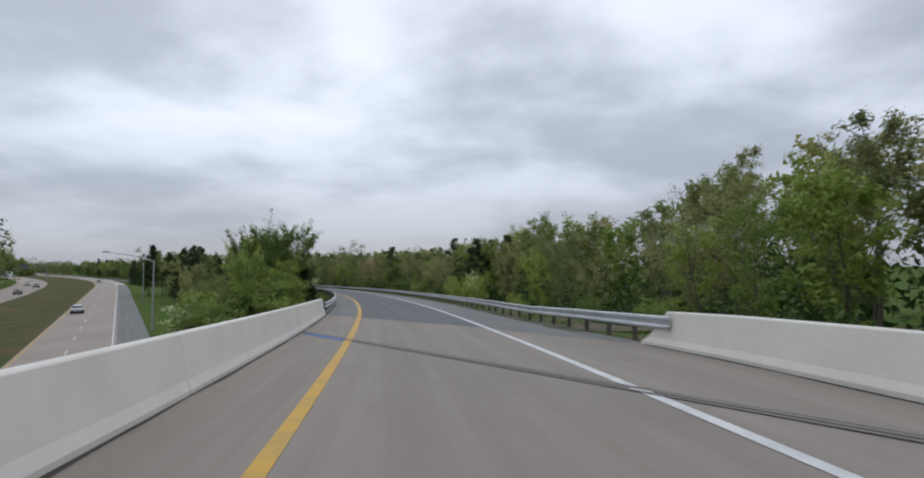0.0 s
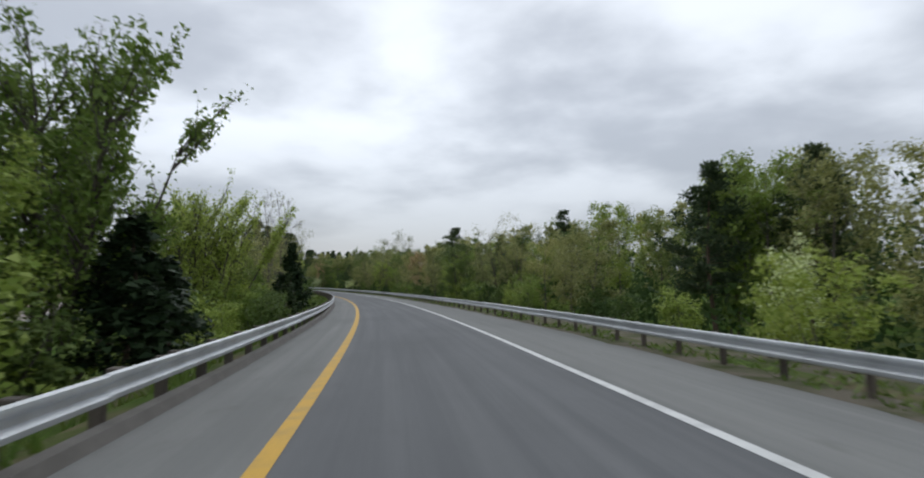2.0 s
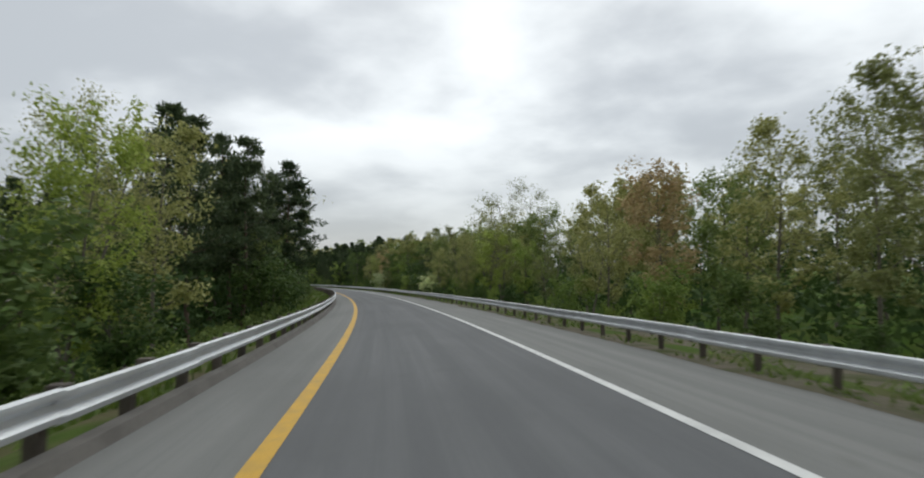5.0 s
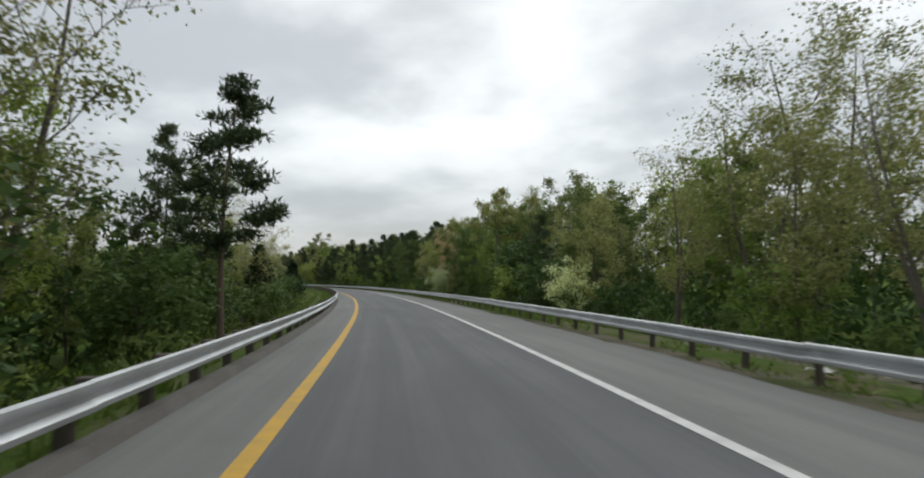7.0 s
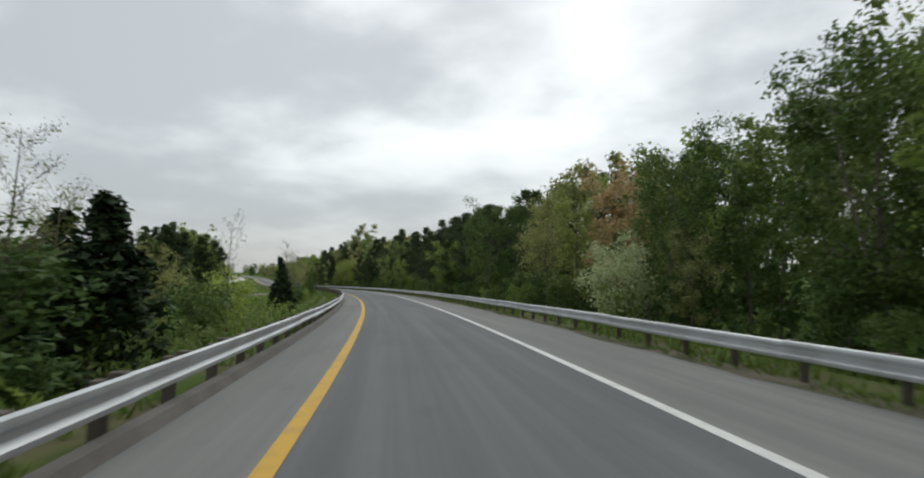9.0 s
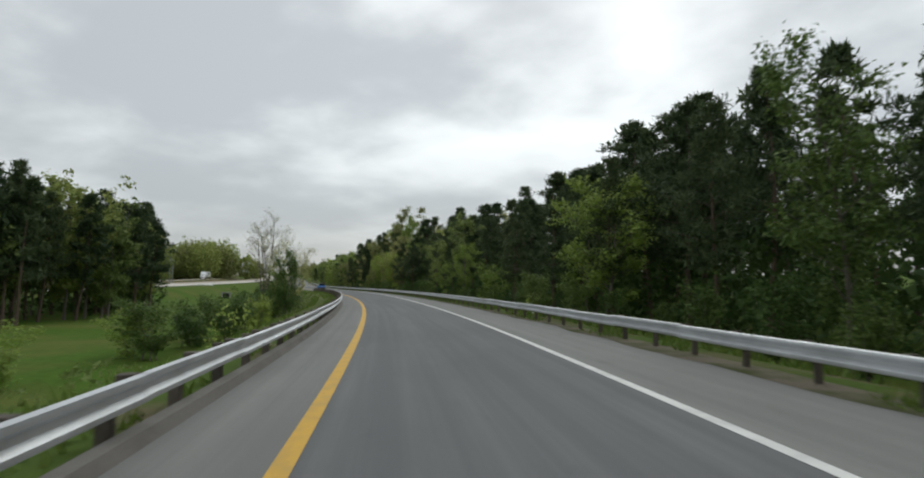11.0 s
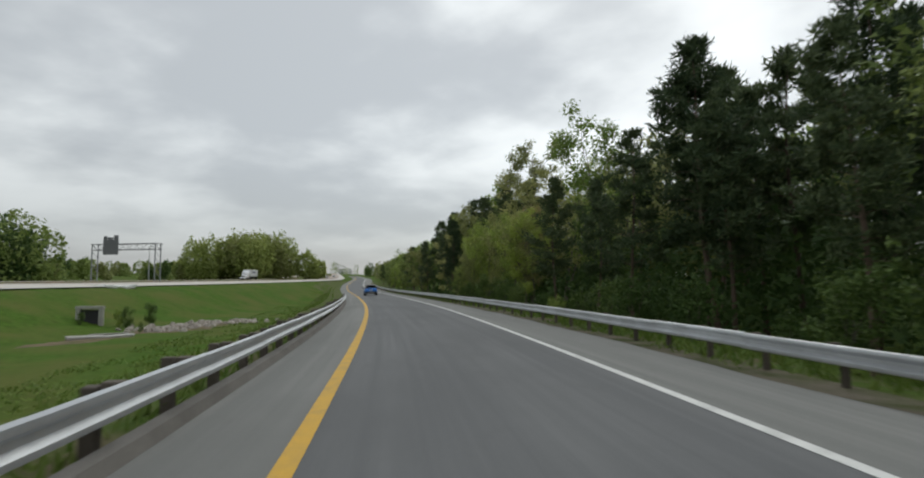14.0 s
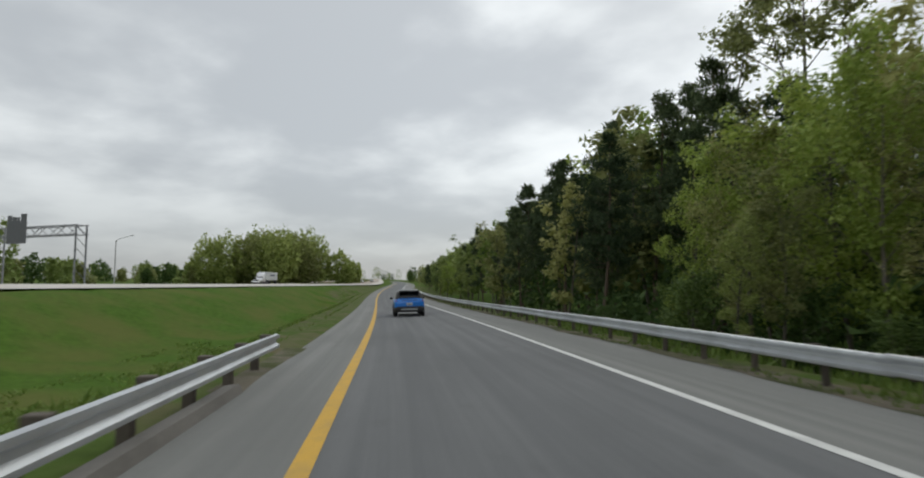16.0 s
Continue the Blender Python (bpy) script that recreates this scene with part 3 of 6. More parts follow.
def leaf_quads(rng, centres, count, spread, size, long=1.0, broad=1.0, needles=False, keep=0.62):
    """count leaf sprays in tufts of uneven fullness: part of the centres stay empty. Leaves lie facing up and out, needles radiate."""
    c = np.array([tuple(p) for p in centres])
    c = c[rng.random(len(c)) < keep] if len(c) > 12 else c
    full = rng.lognormal(0, 0.55, len(c))
    pick = rng.choice(len(c), count, p=full / full.sum())
    off = np.clip(rng.normal(0, 1, (count, 3)), -1.6, 1.6)
    pos = c[pick] + off * np.array(spread)
    out_dir = off / (np.linalg.norm(off, axis=1)[:, None] + 1e-6)
    stray = rng.normal(0, 1, (count, 3))
    if needles:
        a = out_dir + np.array([0, 0, 0.35]) + 0.45 * stray
        b = np.cross(a, rng.normal(0, 1, (count, 3)))
    else:
        n = 0.75 * out_dir + np.array([0, 0, 0.7]) + 0.55 * stray
        a = np.cross(n, rng.normal(0, 1, (count, 3)))
        b = np.cross(n, a)
    a /= np.linalg.norm(a, axis=1)[:, None]
    b /= np.linalg.norm(b, axis=1)[:, None]
    sz = (size * rng.uniform(0.55, 1.35, count))[:, None]
    blades = np.stack([pos - a * sz * long * 0.5 - b * sz * 0.12, pos + b * sz * 0.5 * broad, pos + a * sz * long * 0.5 - b * sz * 0.2], 1)
    return blades.reshape(-1, 3)


def grown(name, wood_mat, leaf_mat, label, category, seed, height, kind, leaves, size, spread=1.0, trunk_r=None, group="", stems=1, low=0.3, thin=1.0, fine=True):
    """Builds one tree or shrub standing at the origin: trunk with limbs, and a crown of separate leaf sprays."""
    rng = np.random.default_rng(seed)
    root = new(name)
    tagged(root, label, category, group)
    wv, wf, tips = [], [], []
    r0 = trunk_r or height * 0.011
    for stem in range(stems):
        lean = rng.normal(0, 0.05 if stems == 1 else 0.16, 2)
        hgt = height * (1 if stem == 0 else rng.uniform(0.75, 0.98))
        off = Vector((rng.normal(0, 0.25) * (stems > 1), rng.normal(0, 0.25) * (stems > 1), 0))
        n = 9
        pts = [off + Vector((lean[0] * hgt * q + 0.015 * hgt * math.sin(5 * q + seed), lean[1] * hgt * q + 0.015 * hgt * math.cos(4 * q + seed), hgt * q - 0.3 * (q == 0))) for q in [i / n for i in range(n + 1)]]
        rad = [r0 * (1 - 0.93 * i / n) * (1.25 if i == 0 else 1) + 0.008 for i in range(n + 1)]
        if kind != "vase":
            tube(wv, wf, pts, rad, 7)

        def at(q):
            f = min(n - 1e-6, q * n)
            i = int(f)
            return pts[i].lerp(pts[i + 1], f - i)

        if kind == "pine":
            for i in range(19):
                q = min(0.985, max(low, low + (0.985 - low) * (i + rng.uniform(-.4, .4)) / 18))
                u = (q - low) / (1 - low)
                for j in range((3 if fine else 2) if u < .8 else 2):
                    az = rng.uniform(0, 6.283)
                    ln = height * 0.17 * spread * (min(1.0, 0.5 + 2.2 * u) * (1 - u) ** 0.62 + 0.05) * rng.uniform(0.45, 1.25)
                    p0 = at(q)
                    p1 = p0 + Vector((math.cos(az) * ln * .6, math.sin(az) * ln * .6, ln * rng.uniform(-.02, .25)))
                    p2 = p0 + Vector((math.cos(az) * ln, math.sin(az) * ln, ln * rng.uniform(.2, .6)))
                    tube(wv, wf, [p0, p1, p2], [r0 * .2 * (1.15 - q), r0 * .13 * (1.15 - q), .012], 3)
                    side = Vector((-math.sin(az), math.cos(az), .3)) * ln * rng.uniform(-.35, .35)
                    tips += [p2, p1.lerp(p2, .5) + side, p1 - side * .6 + Vector((0, 0, .15))]
            tips += [at(0.985) + Vector((0, 0, .25))] * 2
        elif kind == "cone":
            for i in range(90):
                q = rng.uniform(0.03, 0.99) ** 1.0
                az = rng.uniform(0, 6.283)
                ln = height * 0.29 * spread * (1 - q) ** 0.95 * rng.uniform(.7, 1.15) + 0.06
                p0 = at(q)
                p1 = p0 + Vector((math.cos(az) * ln, math.sin(az) * ln, ln * rng.uniform(.1, .5)))
                if fine:
                    tube(wv, wf, [p0, p1], [0.03, .008], 3)
                tips += [p0.lerp(p1, w) for w in (.45, .7, .85, .95)]
        elif kind == "vase":
            az0 = stem * 2.4 + rng.uniform(-.4, .4)
            lean_out = (.06 + .74 * stem / max(1, stems - 1)) * rng.uniform(.88, 1.08)
            p0 = Vector((math.cos(az0) * .2, math.sin(az0) * .2, 0))
            run = [p0 + Vector((math.cos(az0) * lean_out * f ** .8 * height * .62, math.sin(az0) * lean_out * f ** .8 * height * .62, height * f * (1.0 - .22 * lean_out))) for f in (0, .2, .4, .6, .78, .9)]
            tube(wv, wf, run, [r0 * .8 * (1 - .92 * i / 5) + .01 for i in range(6)], 6)
            for i in range(19):
                f = rng.uniform(.25, .98) * 5
                j = min(4, int(f))
                b0 = run[j].lerp(run[j + 1], f - j)
                az = az0 + rng.normal(0, 1.1)
                ln = height * rng.uniform(.12, .27)
                b1 = b0 + Vector((math.cos(az) * ln * .45, math.sin(az) * ln * .45, ln * rng.uniform(.45, .9)))
                tube(wv, wf, [b0, b1], [.045, .012], 3)
                for e in range(4):
                    c0 = b0.lerp(b1, rng.uniform(.25, .95))
                    az2 = az + rng.normal(0, .9)
                    l2 = ln * rng.uniform(.35, .7)
                    c1 = c0 + Vector((math.cos(az2) * l2 * .5, math.sin(az2) * l2 * .5, l2 * rng.uniform(.5, .95)))
                    tube(wv, wf, [c0, c1], [.02, .008], 3)
                    tips += [c0.lerp(c1, w) for w in (.35, .55, .75, .92, 1.0)]
                tips += [b0.lerp(b1, w) for w in (.4, .7, 1.0)]
        elif kind == "open":
            for i in range(9):
                q = low + (0.97 - low) * (i + rng.uniform(0, .8)) / 9
                az = i * 2.4 + rng.uniform(-.5, .5)
                ln = height * 0.24 * spread * rng.uniform(.7, 1.2) * (1.15 - .5 * q)
                b0 = at(q)
                mid = b0 + Vector((math.cos(az) * ln * .55, math.sin(az) * ln * .55, ln * .5)) + Vector(rng.normal(0, .05 * ln, 3))
                end = mid + Vector((math.cos(az) * ln * .4, math.sin(az) * ln * .4, ln * rng.uniform(.1, .6)))
                tube(wv, wf, [b0, mid, end], [r0 * .45 * (1.15 - q), r0 * .25 * (1.15 - q), .02], 5)
                for e in range(6):
                    c0 = mid.lerp(end, rng.uniform(0, 1))
                    c1 = c0 + Vector(rng.normal(0, .20 * ln, 3)) + Vector((0, 0, .16 * ln))
                    tube(wv, wf, [c0, c1], [.035, .012], 3)
                    for g in range(3):
                        d1 = c1 + Vector(rng.normal(0, .10 * ln, 3))
                        tube(wv, wf, [c0.lerp(c1, .7), d1], [.014, .007], 3)
                        tips += [d1, d1.lerp(c1, .4)]
        else:
            limbs = 15 if stems == 1 else (7 if kind == "bush" else 11)
            for i in range(limbs):
                q = low + (0.96 - low) * (i + rng.uniform(0, 1)) / limbs
                az = i * 2.4 + rng.uniform(-.5, .5)
                shape = math.sin(math.pi * min(1, 0.18 + 0.78 * (1 - q) / (1 - low)))
                ln = height * 0.30 * spread * (0.35 + 0.65 * shape) * rng.uniform(.7, 1.15)
                up = rng.uniform(.45, 1.0) + 0.5 * q
                p0 = at(q)
                dirv = Vector((math.cos(az), math.sin(az), up)).normalized()
                p1 = p0 + dirv * ln * .5 + Vector(rng.normal(0, .04 * ln, 3))
                p2 = p0 + dirv * ln + Vector((0, 0, .12 * ln)) + Vector(rng.normal(0, .06 * ln, 3))
                rr = r0 * 0.42 * (1.1 - q)
                tube(wv, wf, [p0, p1, p2], [rr, rr * .6, .012], 5)
                for k in range(6):
                    f = rng.uniform(.3, 1.0)
                    b0 = p0.lerp(p1, f * 2) if f < .5 else p1.lerp(p2, f * 2 - 1)
                    sub = ln * rng.uniform(.25, .5)
                    sd = (dirv + Vector(rng.normal(0, .65, 3))).normalized()
                    b1 = b0 + sd * sub
                    if fine and kind != "bush":
                        tube(wv, wf, [b0, b1], [rr * .35 + .01, .008], 3)
                    tips += [b1, b0.lerp(b1, .6)]
                    for e in range(2):
                        c0 = b0.lerp(b1, rng.uniform(.4, 1))
                        c1 = c0 + (sd + Vector(rng.normal(0, .6, 3))).normalized() * sub * .6
                        if fine and leaves < 3500 and kind != "bush":
                            tube(wv, wf, [c0, c1], [.018, .008], 3)
                        tips += [c1, c0.lerp(c1, .5)]
                tips.append(p2)
    part("trunk", mesh_of("trunk", wv, wf, wood_mat, True), root)
    if leaves:
        sp = {"pine": (0.34, 0.34, 0.22), "cone": (0.16, 0.16, 0.22), "round": (0.36, 0.36, 0.29), "bush": (0.22, 0.22, 0.17), "vase": (0.17, 0.17, 0.19), "open": (0.32, 0.32, 0.22)}[kind]
        pine = kind == "pine"
        lv = leaf_quads(rng, tips, leaves, [c * thin for c in sp], size, 1.75 if pine else 1.15, 0.5 if pine else 1.0, pine, 0.85 if kind in ("pine", "cone", "vase") else 0.7)
        me = bpy.data.meshes.new("crown")
        me.from_pydata(lv.tolist(), [], [(3 * i, 3 * i + 1, 3 * i + 2) for i in range(leaves)])
        me.materials.append(leaf_mat)
        part("crown", me, root)
    return root


KINDS, TALL = {}, {}


def kind_of(key, *args, **kw):
    o = grown(*args, **kw)
    zs = np.sort(np.concatenate([[v.co.z for v in c.data.vertices] for c in o.children]))
    TALL[(key, len(KINDS.setdefault(key, [])))] = float(zs[int(len(zs) * 0.993)])
    KINDS[key].append(o)


G_TREE, G_PINE, G_BUSH = "roadside trees", "roadside pines", "roadside shrubs"
FULL = {"spring": 13, "vase": 11, "open": 15, "deep": 14, "green": 14, "olive": 14, "pine": 17, "sparse": 14, "bare": 14, "cedar": 7.5, "russet": 12, "bush": 3.6, "darkbush": 3.4, "blossom": 4.2}
for sd in (1, 2, 3):
    kind_of("spring", "tree", M_BARK, M_LEAF_LIGHT, "broadleaf tree in fresh yellow-green spring leaf", "tree", 10 + sd, 13.0, "round", 6400, 0.245, 1.0, group=G_TREE, low=0.2)
    kind_of("green", "tree", M_BARK, M_LEAF_MID, "broadleaf tree in mid-green leaf", "tree", 20 + sd, 14.0, "round", 5800, 0.26, 0.95, group=G_TREE, low=0.18)
    kind_of("deep", "tree", M_BARK, M_LEAF_DEEP, "broadleaf tree in dense deep green leaf", "tree", 25 + sd, 14.0, "round", 5800, 0.26, 0.95, group=G_TREE, low=0.16)
    kind_of("olive", "tree", M_BARK, M_LEAF_OLIVE, "thinly leafed olive-green broadleaf tree", "tree", 30 + sd, 14.0, "round", 5000, 0.25, 0.9, group=G_TREE, low=0.2)
    kind_of("pine", "pine_tree", M_PINEBARK, M_NEEDLE, "tall dark green pine with bare lower trunk", "pine tree", 40 + sd, 17.0, "pine", 7000, 0.285, 1.2, group=G_PINE, low=0.32)
for sd in (1, 2):
    kind_of("vase", "tree", M_BARK, M_LEAF_LIGHT, "wide vase-shaped tree with many upright limbs in fresh spring leaf", "tree", 120 + sd, 11.0, "vase", 26000, 0.185, 1.0, group=G_TREE, stems=14, trunk_r=0.12)
    kind_of("open", "tree", M_BARK, M_LEAF_OLIVE, "tall open-crowned tree with leaf tufts on bare limbs", "tree", 130 + sd, 15.0, "open", 5600, 0.22, 1.0, group=G_TREE, low=0.5, trunk_r=0.17)
for sd in (1, 2):
    kind_of("sparse", "tree", M_BARK, M_LEAF_OLIVE, "slender tree with open crown and few new leaves", "tree", 50 + sd, 14.0, "round", 5200, 0.165, 0.75, group=G_TREE, low=0.28, stems=2)
    kind_of("bare", "tree", M_BARK, M_LEAF_OLIVE, "slender grey tree with almost bare twigs", "tree", 60 + sd, 14.0, "round", 420, 0.16, 0.6, group=G_TREE, low=0.32)
    kind_of("cedar", "cedar_tree", M_PINEBARK, M_CEDAR, "dense dark conical cedar reaching the ground", "cedar tree", 70 + sd, 7.5, "cone", 4600, 0.30, 1.0, group="roadside cedars")
    kind_of("russet", "tree", M_BARK, M_RUSSET, "broadleaf tree with brownish young leaves", "tree", 80 + sd, 12.0, "round", 4600, 0.28, 0.95, group=G_TREE, low=0.2)
    kind_of("bush", "shrub", M_BARK, M_LEAF_LIGHT, "bushy shrub in bright spring green", "shrub", 90 + sd, 3.6, "bush", 3000, 0.18, 1.6, group=G_BUSH, low=0.06, stems=3, trunk_r=0.035)
    kind_of("darkbush", "shrub", M_BARK, M_LEAF_DEEP, "dense deep green roadside shrub", "shrub", 100 + sd, 3.4, "bush", 3000, 0.185, 1.6, group=G_BUSH, low=0.05, stems=3, trunk_r=0.035)
    for key, mat, seed, sh in (("spring", M_LEAF_LIGHT, 210, "round"), ("green", M_LEAF_MID, 220, "round"), ("olive", M_LEAF_OLIVE, 230, "round"), ("pine", M_NEEDLE, 240, "pine")):
        pine = key == "pine"
        kind_of(key + "_back", "pine_tree" if pine else "tree", M_PINEBARK if pine else M_BARK, mat, "dark pine standing back in the wood" if pine else "leafy broadleaf tree standing back in the wood",
                "pine tree" if pine else "tree", seed + sd, float(FULL[key]), sh, 2500, 0.50, 1.05, group=G_PINE if pine else G_TREE, low=0.3 if pine else 0.14, fine=False)
kind_of("blossom", "shrub", M_BARK, M_BLOSSOM, "shrub covered with pale greenish-white blossom", "flowering shrub", 111, 4.2, "bush", 3600, 0.16, 1.5, group="flowering shrubs", low=0.08, stems=3, trunk_r=0.04)
USED = set()
rnd = random.Random(77)


def plant(key, x, y, height=None, turn=None, wide=1.0):
    """Stands one tree of a kind at a place, scaled to a height."""
    pool = KINDS[key]
    i = rnd.randrange(len(pool))
    proto = pool[i]
    k = (height or FULL[key.replace("_back", "")]) / TALL[(key, i)]
    m = Matrix.Translation((x, y, ground_z(x, y) - 0.05)) @ Matrix.Rotation(turn if turn is not None else rnd.uniform(0, 6.28), 4, "Z") @ Matrix.Diagonal((k * wide, k * wide, k, 1))
    if (key, i) not in USED:
        USED.add((key, i))
        proto.matrix_basis = m
        proto.scale = (k * wide, k * wide, k)
        return proto
    o = copy_thing(proto, Matrix.Identity(4))
    o.matrix_basis = m
    return o


def ramp_plant(key, s, d, height=None, wide=1.0):
    p = on_ramp(s, d)
    return plant(key, p.x, p.y, height, None, wide)


def mix_pick(weights):
    keys = list(weights)
    return rnd.choices(keys, [weights[k] for k in keys])[0]

# The skyline of the wood on the wide-shoulder side: greatest height over the road at four distances, every 12 m from 16 m on
TOP12 = [5.0, 5.0, 6.2, 4.8, 5.9, 6.0, 5.0, 7.0, 4.8, 8.1, 6.9, 7.3, 6.9, 6.9, 7.3, 7.7, 6.9, 8.6, 9.5, 7.0, 9.1, 9.3, 9.8, 10.0, 8.3, 8.7, 8.9, 9.1, 8.2, 10.6, 9.9, 10.4, 9.0, 7.0, 7.6, 8.6, 8.8, 8.6, 8.4, 8.0, 7.5, 7.1]
TOP19 = [7.0, 7.6, 6.4, 7.0, 7.0, 8.0, 7.5, 7.3, 8.5, 7.4, 9.0, 8.7, 9.1, 9.6, 9.0, 9.7, 10.5, 8.6, 10.3, 11.5, 9.9, 12.2, 12.6, 12.7, 13.0, 11.9, 10.8, 13.2, 13.1, 12.5, 12.5, 15.2, 12.9, 10.5, 12.5, 14.5, 15.0, 15.0, 13.5, 11.6, 10.9, 10.7]
TOP28 = [10.0, 10.0, 10.4, 8.4, 8.2, 9.9, 10.4, 10.0, 10.3, 8.1, 8.9, 10.1, 10.1, 10.8, 11.6, 11.0, 11.4, 11.8, 12.2, 13.2, 13.3, 13.3, 14.8, 14.9, 15.6, 15.0, 15.7, 15.1, 16.4, 16.5, 16.9, 15.8, 16.0, 14.8, 14.2, 16.0, 19.9, 18.2, 16.0, 15.6, 16.3, 15.2]
TOP40 = [15.5, 15.5, 14.8, 13.0, 13.7, 11.3, 12.3, 14.2, 13.2, 12.3, 10.5, 11.5, 12.2, 11.9, 11.5, 11.9, 12.6, 12.7, 12.9, 13.5, 14.0, 14.6, 15.2, 15.7, 16.2, 16.6, 16.7, 17.5, 17.6, 18.7, 19.3, 19.6, 19.7, 19.8, 20.7, 20.4, 20.2, 19.0, 18.5, 18.8, 18.0, 17.0]
TS = [16 + 12 * i for i in range(len(TOP12))]


def skyline(s, d):
    return float(np.interp(d, (12, 19, 28, 40), [np.interp(s, TS, t) for t in (TOP12, TOP19, TOP28, TOP40)]))


# which kinds grow along which stretch
MIXTURE = [
    (-40, 58, {"olive": 4, "sparse": 3, "bare": 1, "spring": 2}),
    (58, 100, {"olive": 4, "spring": 2, "green": 2}),
    (100, 132, {"spring": 3, "olive": 2, "deep": 2, "sparse": 1}),
    (132, 205, {"olive": 5, "spring": 2, "sparse": 2, "green": 2, "russet": 0.4}),
    (205, 262, {"deep": 5, "green": 2, "spring": 2, "olive": 1, "pine": 1}),
    (262, 300, {"pine": 7, "deep": 2, "olive": 1}),
    (300, 345, {"pine": 1}),
    (345, 383, {"pine": 8, "green": 1}),
    (383, 403, {"pine": 3, "spring": 2, "olive": 4, "sparse": 2}),
    (403, 417, {"pine": 1, "spring": 3, "olive": 3, "sparse": 2}),
    (417, 425, {"pine": 3, "sparse": 2, "spring": 2, "olive": 2}),
    (425, 432, {"pine": 6, "green": 1, "spring": 1}),
    (432, 470, {"pine": 4, "spring": 3, "olive": 3, "sparse": 1}),
    (458, 640, {"pine": 3, "green": 3, "spring": 3}),
]


def mixture(s):
    for a, b, m in MIXTURE:
        if a <= s < b:
            return m
    return MIXTURE[-1][2]


def wood_tree(s, d, gain, back=False):
    p = on_ramp(s, d)
    zr = float(np.interp(s, S, AZ))
    top = zr + skyline(s, d) * gain
    key = mix_pick(mixture(s))
    if back:
        key = {"sparse": "olive", "russet": "olive", "bare": "olive", "deep": "green"}.get(key, key) + "_back"
    return plant(key, p.x, p.y, max(3.5, top - ground_z(p.x, p.y)))


for s in frange(22, 420, 6.6):
    if 60 < s < 88:
        continue
    wood_tree(s + rnd.uniform(-2.5, 2.5), 13.2 + rnd.uniform(-1.2, 1.5) + (4 if s < 60 else 0), rnd.uniform(.72, 1.05))
for s in frange(14, 425, 5.6):
    wood_tree(s + rnd.uniform(-2.5, 2.5), 19.5 + rnd.uniform(-2, 2) + (5 if s < 50 else 0), rnd.uniform(.86, 1.08), rnd.random() < .35)
for s in frange(8, 425, 7.4):
    wood_tree(s + rnd.uniform(-3, 3), 28 + rnd.uniform(-2.5, 2.5) + (6 if s < 40 else 0), rnd.uniform(.9, 1.08), rnd.random() < .8)
for s in frange(0, 520, 8.0):
    wood_tree(s + rnd.uniform(-3, 3), 39 + rnd.uniform(-3, 3), rnd.uniform(.85, 1.05), True)
for s in frange(428, 640, 6.0):
    for d in (13, 19, 27):
        wood_tree(s + rnd.uniform(-2.5, 2.5), d + rnd.uniform(-1.5, 1.5), rnd.uniform(.8, 1.05), True)
for s in frange(24, 425, 3.7):
    d = 11.0 + rnd.uniform(-0.9, 1.6) + (3 if s < 60 else 0)
    ramp_plant(mix_pick({"darkbush": 9, "bush": .6} if s > 262 else {"bush": 2, "darkbush": 5} if s > 200 else {"bush": 3, "darkbush": 4, "green": 0.0}), s, d, rnd.uniform(1.4, 3.2))

